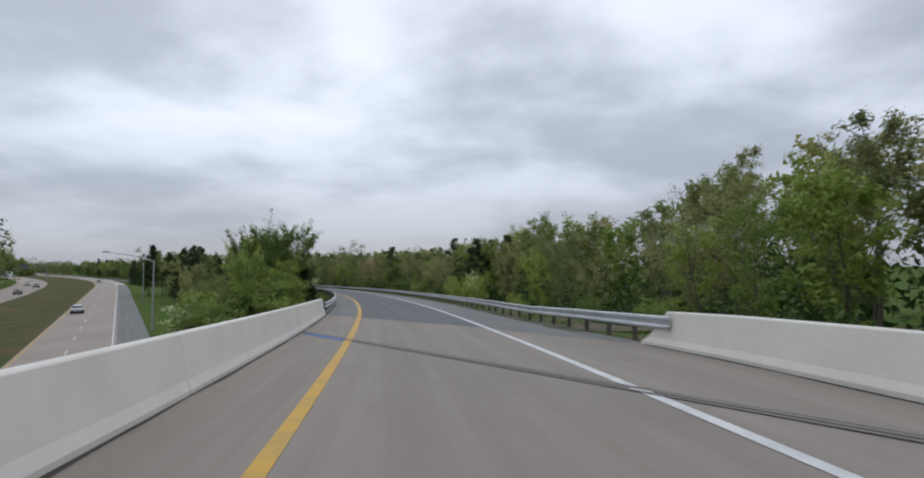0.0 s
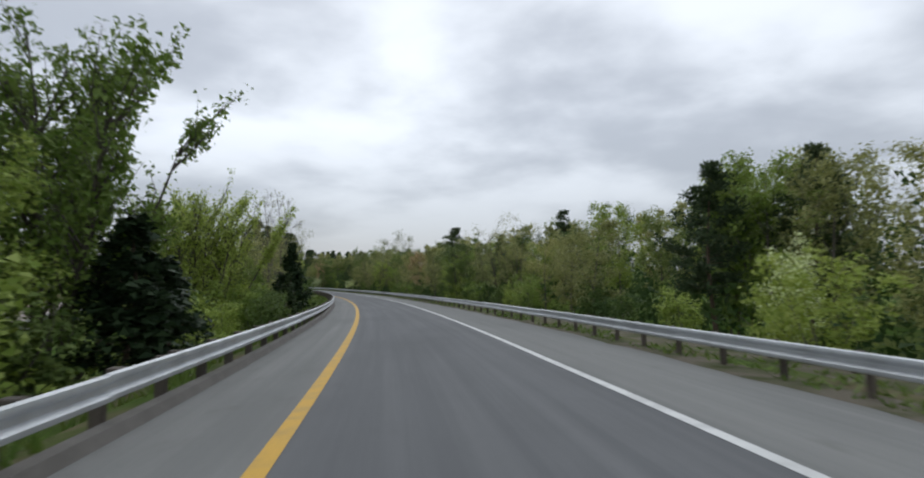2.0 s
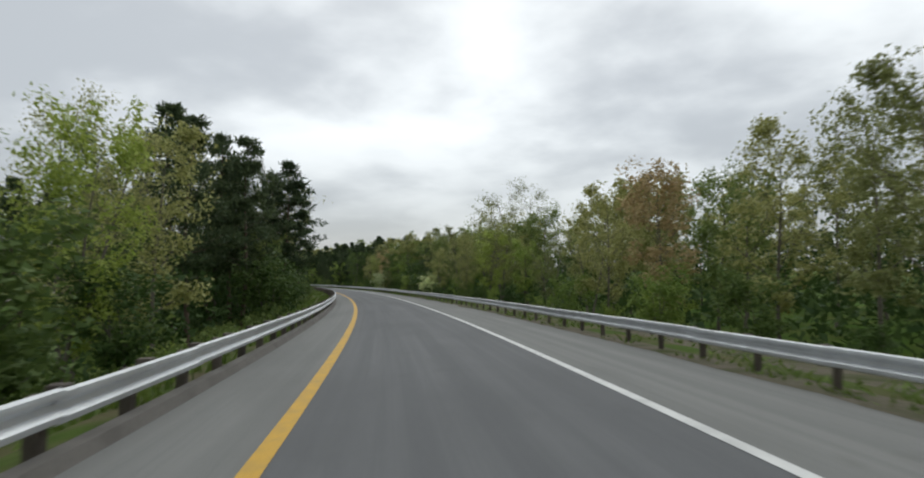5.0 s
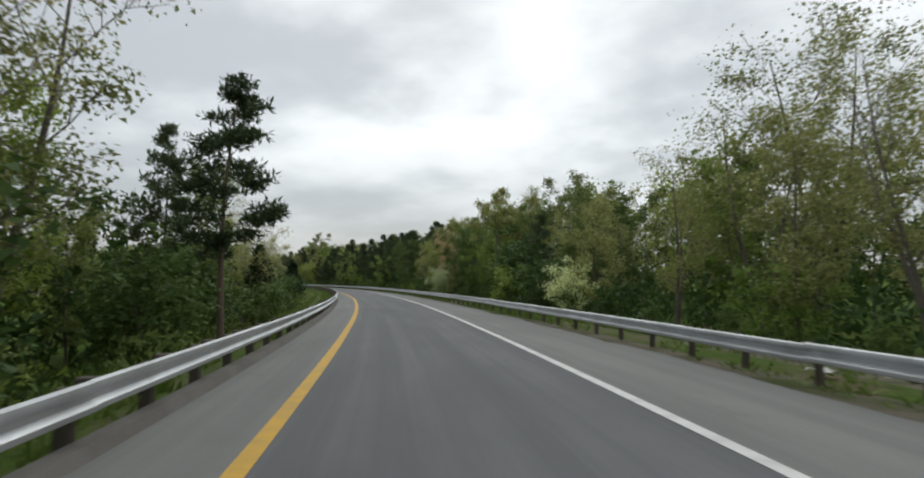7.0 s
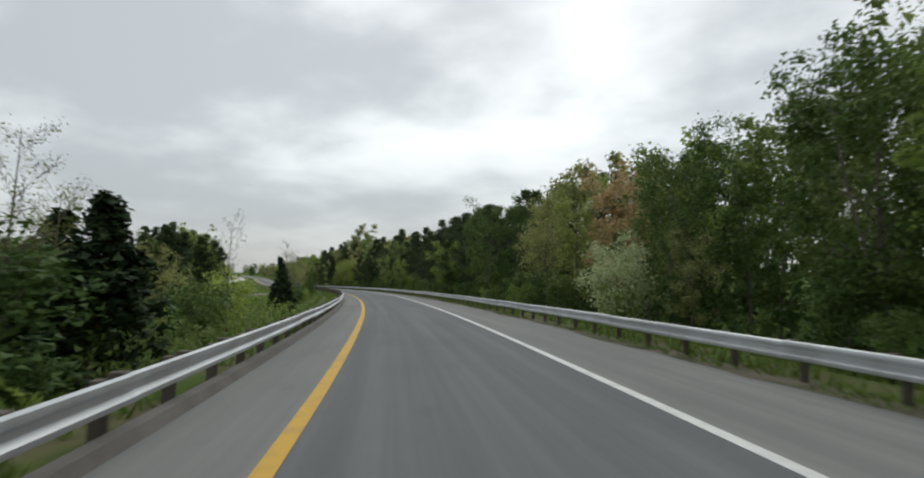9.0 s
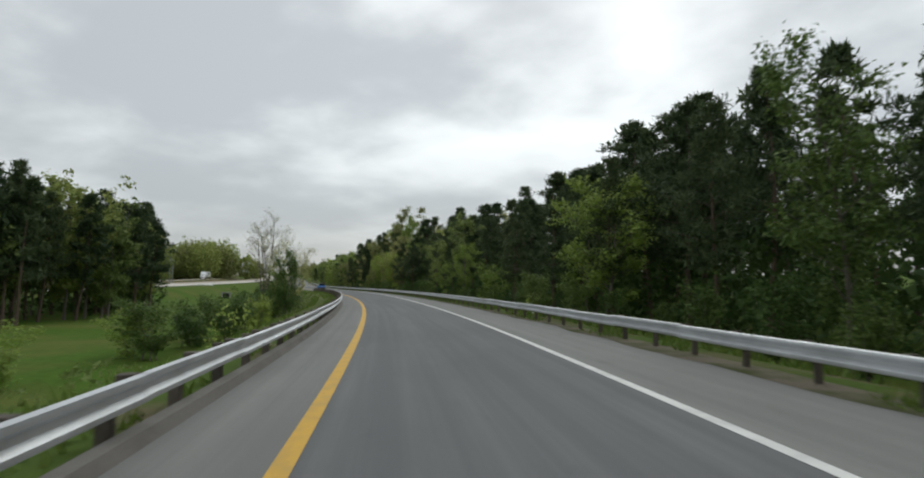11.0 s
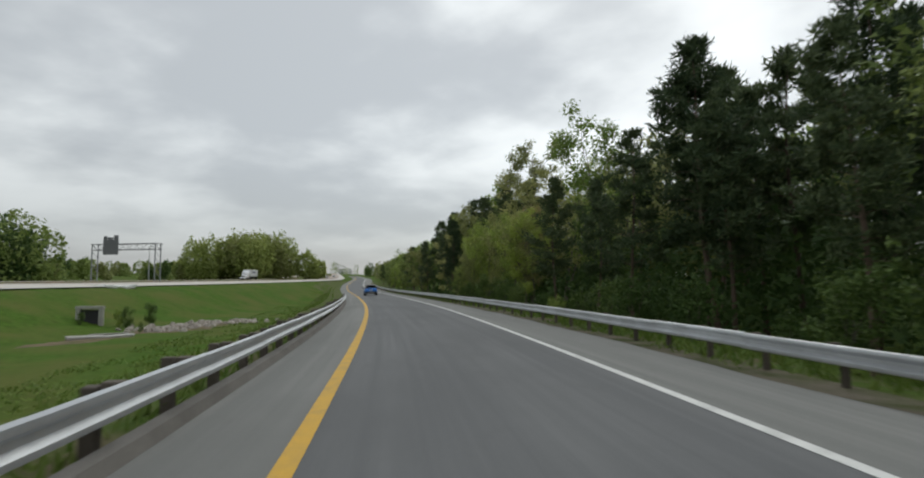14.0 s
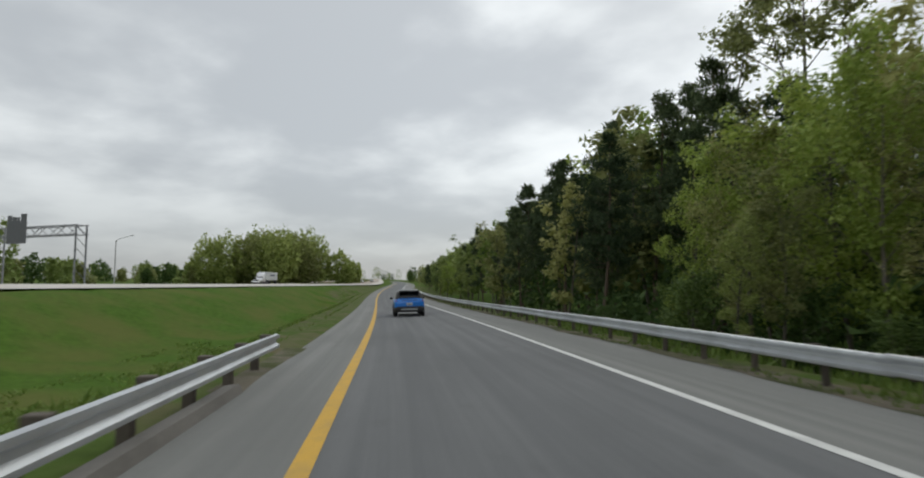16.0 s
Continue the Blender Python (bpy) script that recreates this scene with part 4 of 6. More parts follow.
# single ones that stand out there
for key, s, d, top, wide in (
        ("green", 62, 45, 15.5, 1.0), ("green", 100, 39, 14.4, 1.0), ("open", 75, 60, 22.4, 0.8), ("open", 82, 60, 19.2, 0.7), ("open", 30, 30, 12.0, 1.0), ("open", 34, 34, 12.5, 1.0), ("blossom", 65, 12.6, 3.1, 0.6), ("bush", 56, 11.0, 2.9, 0.8), ("pine", 74, 15.7, 7.5, 1.25), ("pine", 71.5, 18.5, 7.8, 1.15), ("pine", 77, 19, 7.6, 1.2), ("olive", 81, 12.7, 5.5, 1.5), ("olive", 86, 13.2, 5.2, 1.2), ("olive", 92, 13.4, 5.4, 1.1), ("olive", 64, 16.5, 6.6, 1.0), ("olive", 70, 18.5, 7.2, 1.0),
        ("sparse", 101, 12.2, 7.8, 1.05), ("sparse", 98, 13.5, 8.0, 1.0), ("sparse", 181, 14.5, 10.2, 1.2), ("sparse", 187, 16, 10.5, 1.0), ("sparse", 196, 17.5, 11.4, 1.2), ("sparse", 199, 24, 15.5, 1.2), ("pine", 121.5, 13.4, 9.2, 1.3), ("spring", 118, 11.5, 4.6, 1.2), ("green", 114.0, 11.0, 7.0, 1.15), ("pine", 111, 15.5, 7.4, 0.9), ("pine", 112, 24, 10.5, 1.0),
        ("darkbush", 207, 10.4, 2.9, 1.5), ("darkbush", 214, 11.5, 5.4, 1.3), ("darkbush", 219, 12.0, 5.0, 1.2), ("blossom", 203.5, 10.8, 3.0, 1.1), ("bush", 213, 9.8, 2.8, 1.2),
        ("open", 223, 12.0, 10.3, 1.1), ("open", 225, 15.5, 10.6, 1.0), ("spring", 230.5, 12.5, 6.6, 1.3), ("olive", 226, 18, 7.5, 1.0), ("blossom", 247, 11.4, 3.9, 1.1), ("blossom", 250, 12.4, 4.1, 1.0), ("russet", 253, 14.2, 8.6, 1.05), ("olive", 242, 11.8, 3.7, 1.1), ("deep", 243, 15.0, 9.0, 1.0), ("deep", 235.5, 13.2, 7.6, 1.2),
        ("spring", 300, 12.0, 7.6, 1.4), ("spring", 305, 13.0, 6.6, 1.2), ("pine", 305, 17, 12.2, 1.2), ("pine", 302, 19.5, 13.0, 1.2), ("pine", 309, 20.5, 14.1, 1.2), ("pine", 299, 16.5, 11.5, 1.2), ("pine", 312.5, 17.2, 10.9, 1.2), ("pine", 316, 18.5, 11.4, 1.2), ("pine", 321, 20.2, 12.4, 1.2), ("bush", 324, 11.6, 3.6, 0.9), ("pine", 337, 23, 15.2, 1.0), ("green", 341, 13.2, 10.2, 1.0), ("spring", 335, 11.2, 6.2, 0.9), ("spring", 339.5, 9.9, 4.4, 0.9), ("pine", 369, 14.6, 12.8, 1.1), ("pine", 373, 16.6, 13.8, 1.0), ("pine", 365, 18.5, 13.6, 1.0),
        ("open", 424, 25.0, 22.6, 1.0), ("spring", 396, 13.5, 8.6, 1.1), ("olive", 402, 13.4, 9.0, 1.1), ("russet", 400, 16, 9.6, 0.9), ("green", 410, 9.9, 3.9, 0.9), ("pine", 426, 12.2, 10.7, 1.0), ("pine", 405.5, 17.5, 13.0, 1.0), ("spring", 411, 14.6, 8.4, 1.0), ("olive", 413.5, 12.8, 7.4, 1.0), ("spring", 414.5, 16.2, 9.8, 1.1), ("spring", 408.5, 13.6, 8.8, 0.9), ("olive", 410, 11.4, 5.4, 1.0), ("spring", 418, 12.6, 6.4, 0.9), ("open", 404, 16.5, 13.5, 1.0), ("pine", 429, 20.4, 16.6, 1.0), ("pine", 431, 18, 14.8, 0.95), ("pine", 440, 19, 15.8, 0.95), ("pine", 436, 24, 17.5, 0.9), ("pine", 449, 22, 17.2, 0.9), ("pine", 445, 16.5, 13.6, 1.0), ("pine", 456, 19, 15.6, 1.0)):
    p = on_ramp(s, d)
    plant(key, p.x, p.y, float(np.interp(s, S, AZ)) + top - ground_z(p.x, p.y), None, wide)

# the slope inside the curve: kind, place along, place across, height over the road, width
for key, s, d, top, wide in (
        ("vase", 65.5, -9.0, 8.0, 1.0), ("bush", 49, -12.2, 0.1, 1.5), ("blossom", 53, -15.0, 0.1, 1.2), ("bush", 54, -13.6, 1.4, 1.4), ("blossom", 60, -17.0, 0.4, 1.2), ("spring", 53, -9.6, 4.6, 1.1), ("spring", 57, -10.8, 4.6, 1.0), ("bush", 50, -8.0, 1.0, 1.4), ("bush", 56, -8.8, 2.2, 1.3), ("spring", 61, -8.8, 4.4, 1.2),
        ("bush", 58, -7.4, 2.8, 1.3), ("cedar", 64.2, -6.4, 3.4, 1.7), ("cedar", 69, -7.2, 2.6, 1.6), ("darkbush", 71, -8.6, 2.0, 1.4),
        ("bush", 76, -9, 1.4, 1.3), ("bush", 90, -10, 0.8, 1.3), ("darkbush", 87, -7.0, 1.4, 1.2), ("darkbush", 92, -6.8, 1.5, 1.2), ("bush", 95, -9, 1.2, 1.2),
        ("cedar", 101, -6.4, 5.3, 1.15), ("cedar", 96.5, -6.6, 2.6, 1.1), ("sparse", 106, -12.5, 7.6, 1.0), ("vase", 98, -13.6, 9.2, 0.92), ("bush", 96.5, -9.8, 2.2, 1.3), ("spring", 101, -10.8, 3.4, 1.0), ("green", 105, -12.5, 4.4, 1.1), ("spring", 108.5, -11.5, 5.2, 0.9), ("darkbush", 103, -9.5, 2.0, 1.3), ("sparse", 118, -7.4, 9.0, 0.8), ("sparse", 111, -10, 7.8, 0.9), ("bare", 114, -8.8, 7.4, 0.8),
        ("darkbush", 108, -7.5, 2.2, 1.4), ("darkbush", 113, -7.2, 2.2, 1.3), ("darkbush", 117, -7.0, 2.2, 1.3), ("deep", 121, -8.6, 3.8, 1.2), ("deep", 126, -9.4, 4.4, 1.1),
        ("bare", 113, -9.6, 12.0, 0.9), ("bare", 115.5, -8.6, 12.5, 0.9), ("sparse", 118, -12, 10.5, 0.9), ("bare", 121, -9.5, 7.6, 0.9), ("sparse", 124, -8.4, 7.8, 0.8), ("darkbush", 120, -8, 3.4, 1.4), ("olive", 127, -11, 6.2, 1.0),
        ("spring", 134, -9.2, 6.0, 0.9), ("spring", 139, -8.6, 6.4, 0.9), ("sparse", 142, -10, 8.2, 0.9), ("olive", 147, -9, 8.0, 1.0), ("darkbush", 128, -7.6, 3.2, 1.3), ("darkbush", 133, -7.0, 2.8, 1.3), ("green", 151, -13, 9.0, 1.0), ("darkbush", 139, -6.9, 2.2, 1.2),
        ("pine", 158, -11, 11.5, 1.1), ("pine", 166, -9.5, 12.0, 1.1), ("pine", 172, -10.8, 12.0, 1.15), ("pine", 177, -8.8, 11.6, 1.0), ("sparse", 176, -13, 12.5, 1.1), ("sparse", 183, -9.4, 12.2, 1.1), ("sparse", 186, -13, 14.5, 1.0), ("sparse", 190, -16, 15.0, 1.0), ("bare", 184, -10.5, 13.5, 1.0), ("darkbush", 180, -8, 4.6, 1.3),
        ("olive", 187, -12, 9.0, 1.0), ("pine", 198, -7.0, 10.8, 1.15), ("pine", 176, -7.8, 12.5, 1.25), ("sparse", 187.5, -9.8, 12.6, 1.1), ("pine", 171, -12.5, 13.5, 1.2), ("pine", 166, -14, 14.0, 1.2), ("spring", 203, -9.5, 8.0, 0.8), ("green", 196, -12, 5.0, 1.0), ("darkbush", 195, -8.5, 2.6, 1.4), ("darkbush", 200.5, -9.4, 2.6, 1.4), ("green", 203, -15, 5.0, 1.0), ("olive", 208, -17, 6.0, 1.0), ("darkbush", 205, -10, 2.0, 1.4), ("pine", 201, -10.2, 9.2, 0.8), ("spring", 192, -12.5, 8.0, 1.0), ("green", 186, -9.6, 5.6, 1.0), ("darkbush", 191, -7.2, 3.4, 1.3), ("green", 172, -8.2, 6.0, 1.0), ("darkbush", 164, -7.2, 4.2, 1.3), ("darkbush", 169, -6.8, 3.2, 1.2),
        ("sparse", 214, -9.0, 7.4, 1.15), ("sparse", 226, -14, 8.4, 1.1), ("sparse", 223, -9.6, 8.6, 0.9), ("sparse", 229.5, -9.2, 6.4, 0.9), ("cedar", 214, -7.8, 4.2, 1.2), ("darkbush", 211, -6.6, 1.8, 1.1), ("darkbush", 206, -6.6, 1.6, 1.4), ("darkbush", 216, -6.4, 1.2, 1.3), ("darkbush", 221, -7.5, 2.2, 1.4), ("spring", 217, -13, 4.6, 1.1), ("olive", 236, -11, 4.8, 1.0),
        ("cedar", 237, -7.5, 3.9, 1.5), ("cedar", 240, -10.2, 3.8, 1.4), ("bare", 236.5, -9.4, 6.0, 0.9), ("sparse", 239, -9.5, 5.2, 0.8), ("bare", 250, -7.4, 5.2, 0.7), ("olive", 251, -11, 3.6, 1.0), ("darkbush", 248, -8, 2.2, 1.3), ("bush", 262, -10, 2.6, 1.2), ("cedar", 272, -7.6, 3.8, 0.9),
        ("olive", 266, -14, 3.0, 1.0), ("darkbush", 296, -9.4, 1.0, 1.4), ("bush", 290, -12, 0.6, 1.3), ("darkbush", 312.5, -6.3, 4.0, 0.5), ("darkbush", 313.6, -6.8, 3.2, 0.6), ("darkbush", 303, -9.8, 1.0, 1.3),
        ("bare", 318, -8.6, 7.0, 0.9), ("bare", 322, -9.0, 6.8, 1.0), ("sparse", 321, -7.0, 6.2, 1.0), ("bare", 329, -9.6, 7.4, 1.0), ("sparse", 331, -8.6, 6.2, 0.9), ("bare", 341, -10.6, 10.4, 0.9), ("bare", 338, -8.0, 7.4, 0.7), ("sparse", 338.8, -6.7, 6.3, 0.6), ("darkbush", 320, -7.6, 1.1, 1.4), ("darkbush", 325, -8.2, 1.5, 1.4), ("darkbush", 330, -7.2, 1.0, 1.3), ("darkbush", 335, -8.2, 1.4, 1.3), ("darkbush", 315, -8.8, 1.2, 1.4)):
    p = on_ramp(s, d)
    plant(key, p.x, p.y, float(np.interp(s, S, AZ)) + top - ground_z(p.x, p.y), None, wide)
# the stand of dark trees between ramp and highway
for i in range(88):
    p = on_highway(HS[326] - rnd.uniform(0, 46), rnd.uniform(9.5, 19))
    if (p.x + 73) * 51.7 + (p.y - 270.3) * 70 > -50:
        continue
    plant(("pine", "green_back", "pine_back", "pine")[i % 4], p.x, p.y, rnd.uniform(9.5, 13))
for i in range(14):
    a, r = rnd.uniform(0, 6.28), 9 * math.sqrt(rnd.random())
    plant("pine_back" if i % 4 else "green_back", -62 + r * math.cos(a), 172 + 1.6 * r * math.sin(a), rnd.uniform(12, 15))
for i in range(34):
    s = rnd.uniform(46, 195)
    d = -26 - rnd.uniform(0, 14) * min(1, s / 160)
    p = on_ramp(s, d)
    k, dh = along(np.array([p.x]), np.array([p.y]), HX, HY, HH, 2)
    if dh[0] > 9:
        plant(mix_pick({"green_back": 2, "olive_back": 3, "pine_back": 2}), p.x, p.y, rnd.uniform(6, 11) if s > 90 else rnd.uniform(5, 7))
# more on both sides: tall open trees, low clumps beside the rail
for key, s, d, top, wide in (
        ("sparse", 236, 17.5, 11.4, 1.2), ("open", 221, 17.5, 11.5, 1.0),
        ("darkbush", 300, -9.2, 0.8, 1.4), ("darkbush", 304, -8.4, 0.9, 1.3), ("darkbush", 307, -9.0, 1.1, 1.4), ("bush", 309, -7.6, 0.9, 1.3), ("darkbush", 311.5, -8.8, 1.3, 1.3), ("bush", 297, -10.5, 0.6, 1.3), ("darkbush", 331, -8.4, 2.0, 1.5), ("darkbush", 333.5, -9.4, 2.2, 1.4), ("darkbush", 336, -10.5, 1.8, 1.4),
        ("darkbush", 232, -7.4, 2.4, 1.5), ("olive", 228, -10, 5.2, 1.1), ("green", 233, -13, 5.6, 1.2), ("darkbush", 225, -9.2, 3.2, 1.5), ("green", 220, -11.5, 5.0, 1.2),
        ("spring", 239, -14, 5.4, 1.2), ("darkbush", 237, -8.8, 3.0, 1.5), ("darkbush", 390.5, -17.6, 0.1, 0.8), ("darkbush", 393, -17.0, 0.3, 0.8), ("bush", 391.5, -18.6, 0.0, 0.8), ("darkbush", 387, -15.6, -0.7, 0.8), ("darkbush", 390, -20.6, -0.2, 0.8), ("darkbush", 54, -9.6, 2.2, 1.5), ("green", 70, -14.5, 3.4, 1.2), ("darkbush", 61, -7.6, 2.0, 1.5), ("green", 74, -17, 2.4, 1.2)):
    p = on_ramp(s, d)
    plant(key, p.x, p.y, float(np.interp(s, S, AZ)) + top - ground_z(p.x, p.y), None, wide)
for key, pool in KINDS.items():
    for i, o in enumerate(pool):
        if (key, i) not in USED:
            p = on_ramp(520 + 9 * i, 33)
            o.matrix_basis = Matrix.Translation((p.x, p.y, ground_z(p.x, p.y) - 0.05))
            USED.add((key, i))


def foliage_cloud(name, clumps, mat, seed, label, category, size):
    """One mass of leaf sprays; each clump is centre, radii and number of sprays."""
    rng = np.random.default_rng(seed)
    parts = []
    for (cx, cy, cz), (rx, ry, rz), n in clumps:
        v = rng.normal(0, 1, (n, 3))
        v /= np.linalg.norm(v, axis=1)[:, None]
        v *= rng.uniform(0.55, 1.0, n)[:, None] ** 0.5
        v *= 1 + 0.22 * np.sin(v[:, :1] * 5 + cx) * np.cos(v[:, 1:2] * 6 + cy)
        pos = np.array([cx, cy, cz]) + v * np.array([rx, ry, rz])
        a = rng.normal(0, 1, (n, 3))
        b = rng.normal(0, 1, (n, 3))
        a /= np.linalg.norm(a, axis=1)[:, None]
        b /= np.linalg.norm(b, axis=1)[:, None]
        sz = size * rng.uniform(.6, 1.4, n)[:, None]
        parts.append(np.stack([pos - a * sz * .6, pos + a * sz * .6, pos + b * sz * .7], 1).reshape(-1, 3))
    v = np.concatenate(parts)
    me = bpy.data.meshes.new(name)
    me.from_pydata(v.tolist(), [], [(3 * i, 3 * i + 1, 3 * i + 2) for i in range(len(v) // 3)])
    me.materials.append(mat)
    return tagged(new(name, me), label, category, kind="stuff")


rng_c = random.Random(9)


def crowns(points, h0, h1, per=220):
    """Crowns of far trees: a tall clump and a low one that reaches the ground."""
    outp = []
    for x, y in points:
        g = ground_z(x, y)
        h = rng_c.uniform(h0, h1)
        r = h * rng_c.uniform(.22, .34)
        outp.append(((x, y, g + h * .62), (r, r, h * .4), per))
        outp.append(((x + rng_c.uniform(-2, 2), y + rng_c.uniform(-2, 2), g + h * .22), (r * 1.2, r * 1.2, h * .26), per // 2))
    return outp


def highway_points(s0, s1, step, d0, d1):
    return [tuple(on_highway(s + rng_c.uniform(-3, 3), rng_c.uniform(d0, d1)))[:2] for s in frange(s0, s1, step)]


far_mid, far_dark, far_light = [], [], []
deep_mid, deep_dark, clump = [], [], []
for k, (s0, s1, d0, d1, lo, hi) in enumerate(((-40, 330, -50, -39, 24, 28), (0, 400, -85, -52, 24, 30), (460, 1100, -190, -95, 8, 12), (700, 1400, -70, -46, 9, 14), (500, 780, -84, -60, 6, 9))):
    pts = highway_points(s0, s1, 6.5, d0, d1)
    far_mid += crowns(pts[::3], lo, hi)
    far_dark += crowns(pts[1::3], lo, hi)
    far_light += crowns(pts[2::3], lo * .8, hi * .9)
for i in range(60):
    u = rng_c.uniform(-34, 34)
    x, y = -343 + u * .5 + rng_c.uniform(-7, 7), 513 + u * .55 + rng_c.uniform(-12, 22)
    h = rng_c.uniform(.72, 1) * 25 * (1 - .62 * (u / 34) ** 2)
    (far_light, clump, clump)[i % 3].append(((x, y, ground_z(x, y) + h * .52), (h * .36, h * .36, h * .5), 820))
for i in range(14):
    x, y = -296 + rng_c.uniform(-16, 8), 396 + rng_c.uniform(-10, 12)
    (far_mid, far_dark)[i % 2].extend(crowns([(x, y)], 14, 20, 520))
for i in range(60):
    s, d = rng_c.uniform(640, 1000), rng_c.uniform(12, 70)
    p = on_ramp(s, d)
    (far_mid, far_dark, far_light)[i % 3].extend(crowns([(p.x, p.y)], 9, 15))
for i in range(110):
    s, d = rng_c.uniform(-30, 560), rng_c.uniform(44, 80)
    p = on_ramp(s, d)
    (deep_mid, deep_dark, deep_mid)[i % 3].extend(crowns([(p.x, p.y)], max(7, skyline(s, 40) * .8), skyline(s, 40) * 1.1, 110))
# leaf wall far back: the wood's inner shade is put into its colour
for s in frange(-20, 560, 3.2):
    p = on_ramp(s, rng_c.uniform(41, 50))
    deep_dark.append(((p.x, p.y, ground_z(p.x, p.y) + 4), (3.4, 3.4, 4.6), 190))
for i in range(46):
    b, far = radians(rng_c.uniform(34, 50)), rng_c.uniform(950, 1150)
    (far_mid, far_dark)[i % 2].extend(crowns([(-137 - far * math.sin(b), 361 + far * math.cos(b))], 14, 24, 200))
foliage_cloud("far_woods", far_mid, M_LEAF_MID, 5, "distant mixed woods in mid-green leaf", "woods", 1.2)
foliage_cloud("far_woods", far_dark, M_LEAF_DARK, 6, "distant dark evergreen woods", "woods", 1.2)
foliage_cloud("far_woods", far_light, M_LEAF_OLIVE, 7, "distant woods in olive spring leaf", "woods", 1.2)
foliage_cloud("far_woods", clump, M_LEAF_MID, 15, "clump of trees in fresh leaf beyond the highway", "woods", 1.2)
foliage_cloud("far_woods", deep_mid, M_LEAF_MID, 13, "leafy mass deep inside the wood", "woods", 0.8)
foliage_cloud("far_woods", deep_dark, M_LEAF_DARK, 14, "leafy mass coloured dark as the shade deep inside the wood", "woods", 0.8)

# undergrowth fill in dark leaf colour, standing in for shade under the trees
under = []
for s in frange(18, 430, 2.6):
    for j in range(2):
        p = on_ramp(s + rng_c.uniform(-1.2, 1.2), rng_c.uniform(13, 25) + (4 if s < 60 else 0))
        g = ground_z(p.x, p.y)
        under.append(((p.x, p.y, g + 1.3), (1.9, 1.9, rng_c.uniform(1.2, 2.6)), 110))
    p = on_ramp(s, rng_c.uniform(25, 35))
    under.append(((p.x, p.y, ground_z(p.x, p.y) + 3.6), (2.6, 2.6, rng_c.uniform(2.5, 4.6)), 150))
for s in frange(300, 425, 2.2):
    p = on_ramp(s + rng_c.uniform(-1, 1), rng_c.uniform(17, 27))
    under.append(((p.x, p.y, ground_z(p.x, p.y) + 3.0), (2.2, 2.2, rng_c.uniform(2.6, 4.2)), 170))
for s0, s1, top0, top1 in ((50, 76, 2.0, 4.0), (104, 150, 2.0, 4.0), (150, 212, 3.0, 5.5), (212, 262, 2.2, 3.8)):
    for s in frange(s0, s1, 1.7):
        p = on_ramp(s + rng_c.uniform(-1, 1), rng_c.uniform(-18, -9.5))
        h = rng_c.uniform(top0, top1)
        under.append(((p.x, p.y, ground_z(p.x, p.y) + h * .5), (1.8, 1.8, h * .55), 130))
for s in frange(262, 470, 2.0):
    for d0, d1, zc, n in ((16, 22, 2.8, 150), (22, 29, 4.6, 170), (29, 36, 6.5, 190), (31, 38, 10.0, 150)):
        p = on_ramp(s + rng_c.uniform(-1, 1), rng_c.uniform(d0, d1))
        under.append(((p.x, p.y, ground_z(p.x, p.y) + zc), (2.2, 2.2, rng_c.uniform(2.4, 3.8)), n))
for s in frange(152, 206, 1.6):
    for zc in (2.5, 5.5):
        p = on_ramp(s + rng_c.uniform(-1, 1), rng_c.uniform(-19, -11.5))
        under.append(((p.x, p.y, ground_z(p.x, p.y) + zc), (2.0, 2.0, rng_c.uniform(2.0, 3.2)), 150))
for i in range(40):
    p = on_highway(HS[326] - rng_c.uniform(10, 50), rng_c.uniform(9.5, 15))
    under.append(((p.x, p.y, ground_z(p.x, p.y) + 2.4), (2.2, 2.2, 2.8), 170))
foliage_cloud("undergrowth", under, M_LEAF_DARK, 8, "leafy undergrowth coloured dark as the shade inside the wood", "undergrowth", 0.42)
low_l, low_d = [], []
for s in frange(42, 338, 1.9):
    for j in range(2):
        near = rng_c.uniform(-9.0, -6.0)
        if (66 < s < 96 or 268 < s < 345) and rng_c.random() < .75:
            continue
        p = on_ramp(s + rng_c.uniform(-1, 1), near - (3.5 if j else 0))
        g = ground_z(p.x, p.y)
        (low_l if rng_c.random() < (.5 if s < 100 or 200 < s < 230 else .15) else low_d).append(((p.x, p.y, g + .35), (1.1, 1.1, rng_c.uniform(.5, 1.3)), 210))
foliage_cloud("weeds", low_l, M_LEAF_LIGHT, 11, "tangled bright green weeds and brambles on the slope", "weeds", 0.16)
foliage_cloud("weeds", low_d, M_LEAF_MID, 12, "tangled green weeds and brambles on the slope", "weeds", 0.17)

# ---------------------------------------------------------------- small builders for made things
M_BLUE = material("blue_car_paint", (0.022, 0.20, 0.68), 0.28, vary=0.04, scale=3, bump=0, coat=0.6)
M_WHITECAR = material("white_car_paint", (0.72, 0.73, 0.74), 0.3, vary=0.03, scale=3, bump=0, coat=0.5)
M_SILVER = material("silver_car_paint", (0.42, 0.43, 0.44), 0.3, metal=0.3, vary=0.04, scale=3, bump=0, coat=0.5)
M_BLACKCAR = material("black_car_paint", (0.02, 0.02, 0.023), 0.28, vary=0.04, scale=3, bump=0, coat=0.5)
M_PLASTIC = material("black_plastic", (0.022, 0.022, 0.023), 0.6, vary=0.1, scale=20, bump=0.05)
M_TYRE = material("tyre_rubber", (0.018, 0.018, 0.018), 0.85, vary=0.15, scale=20, bump=0.1)
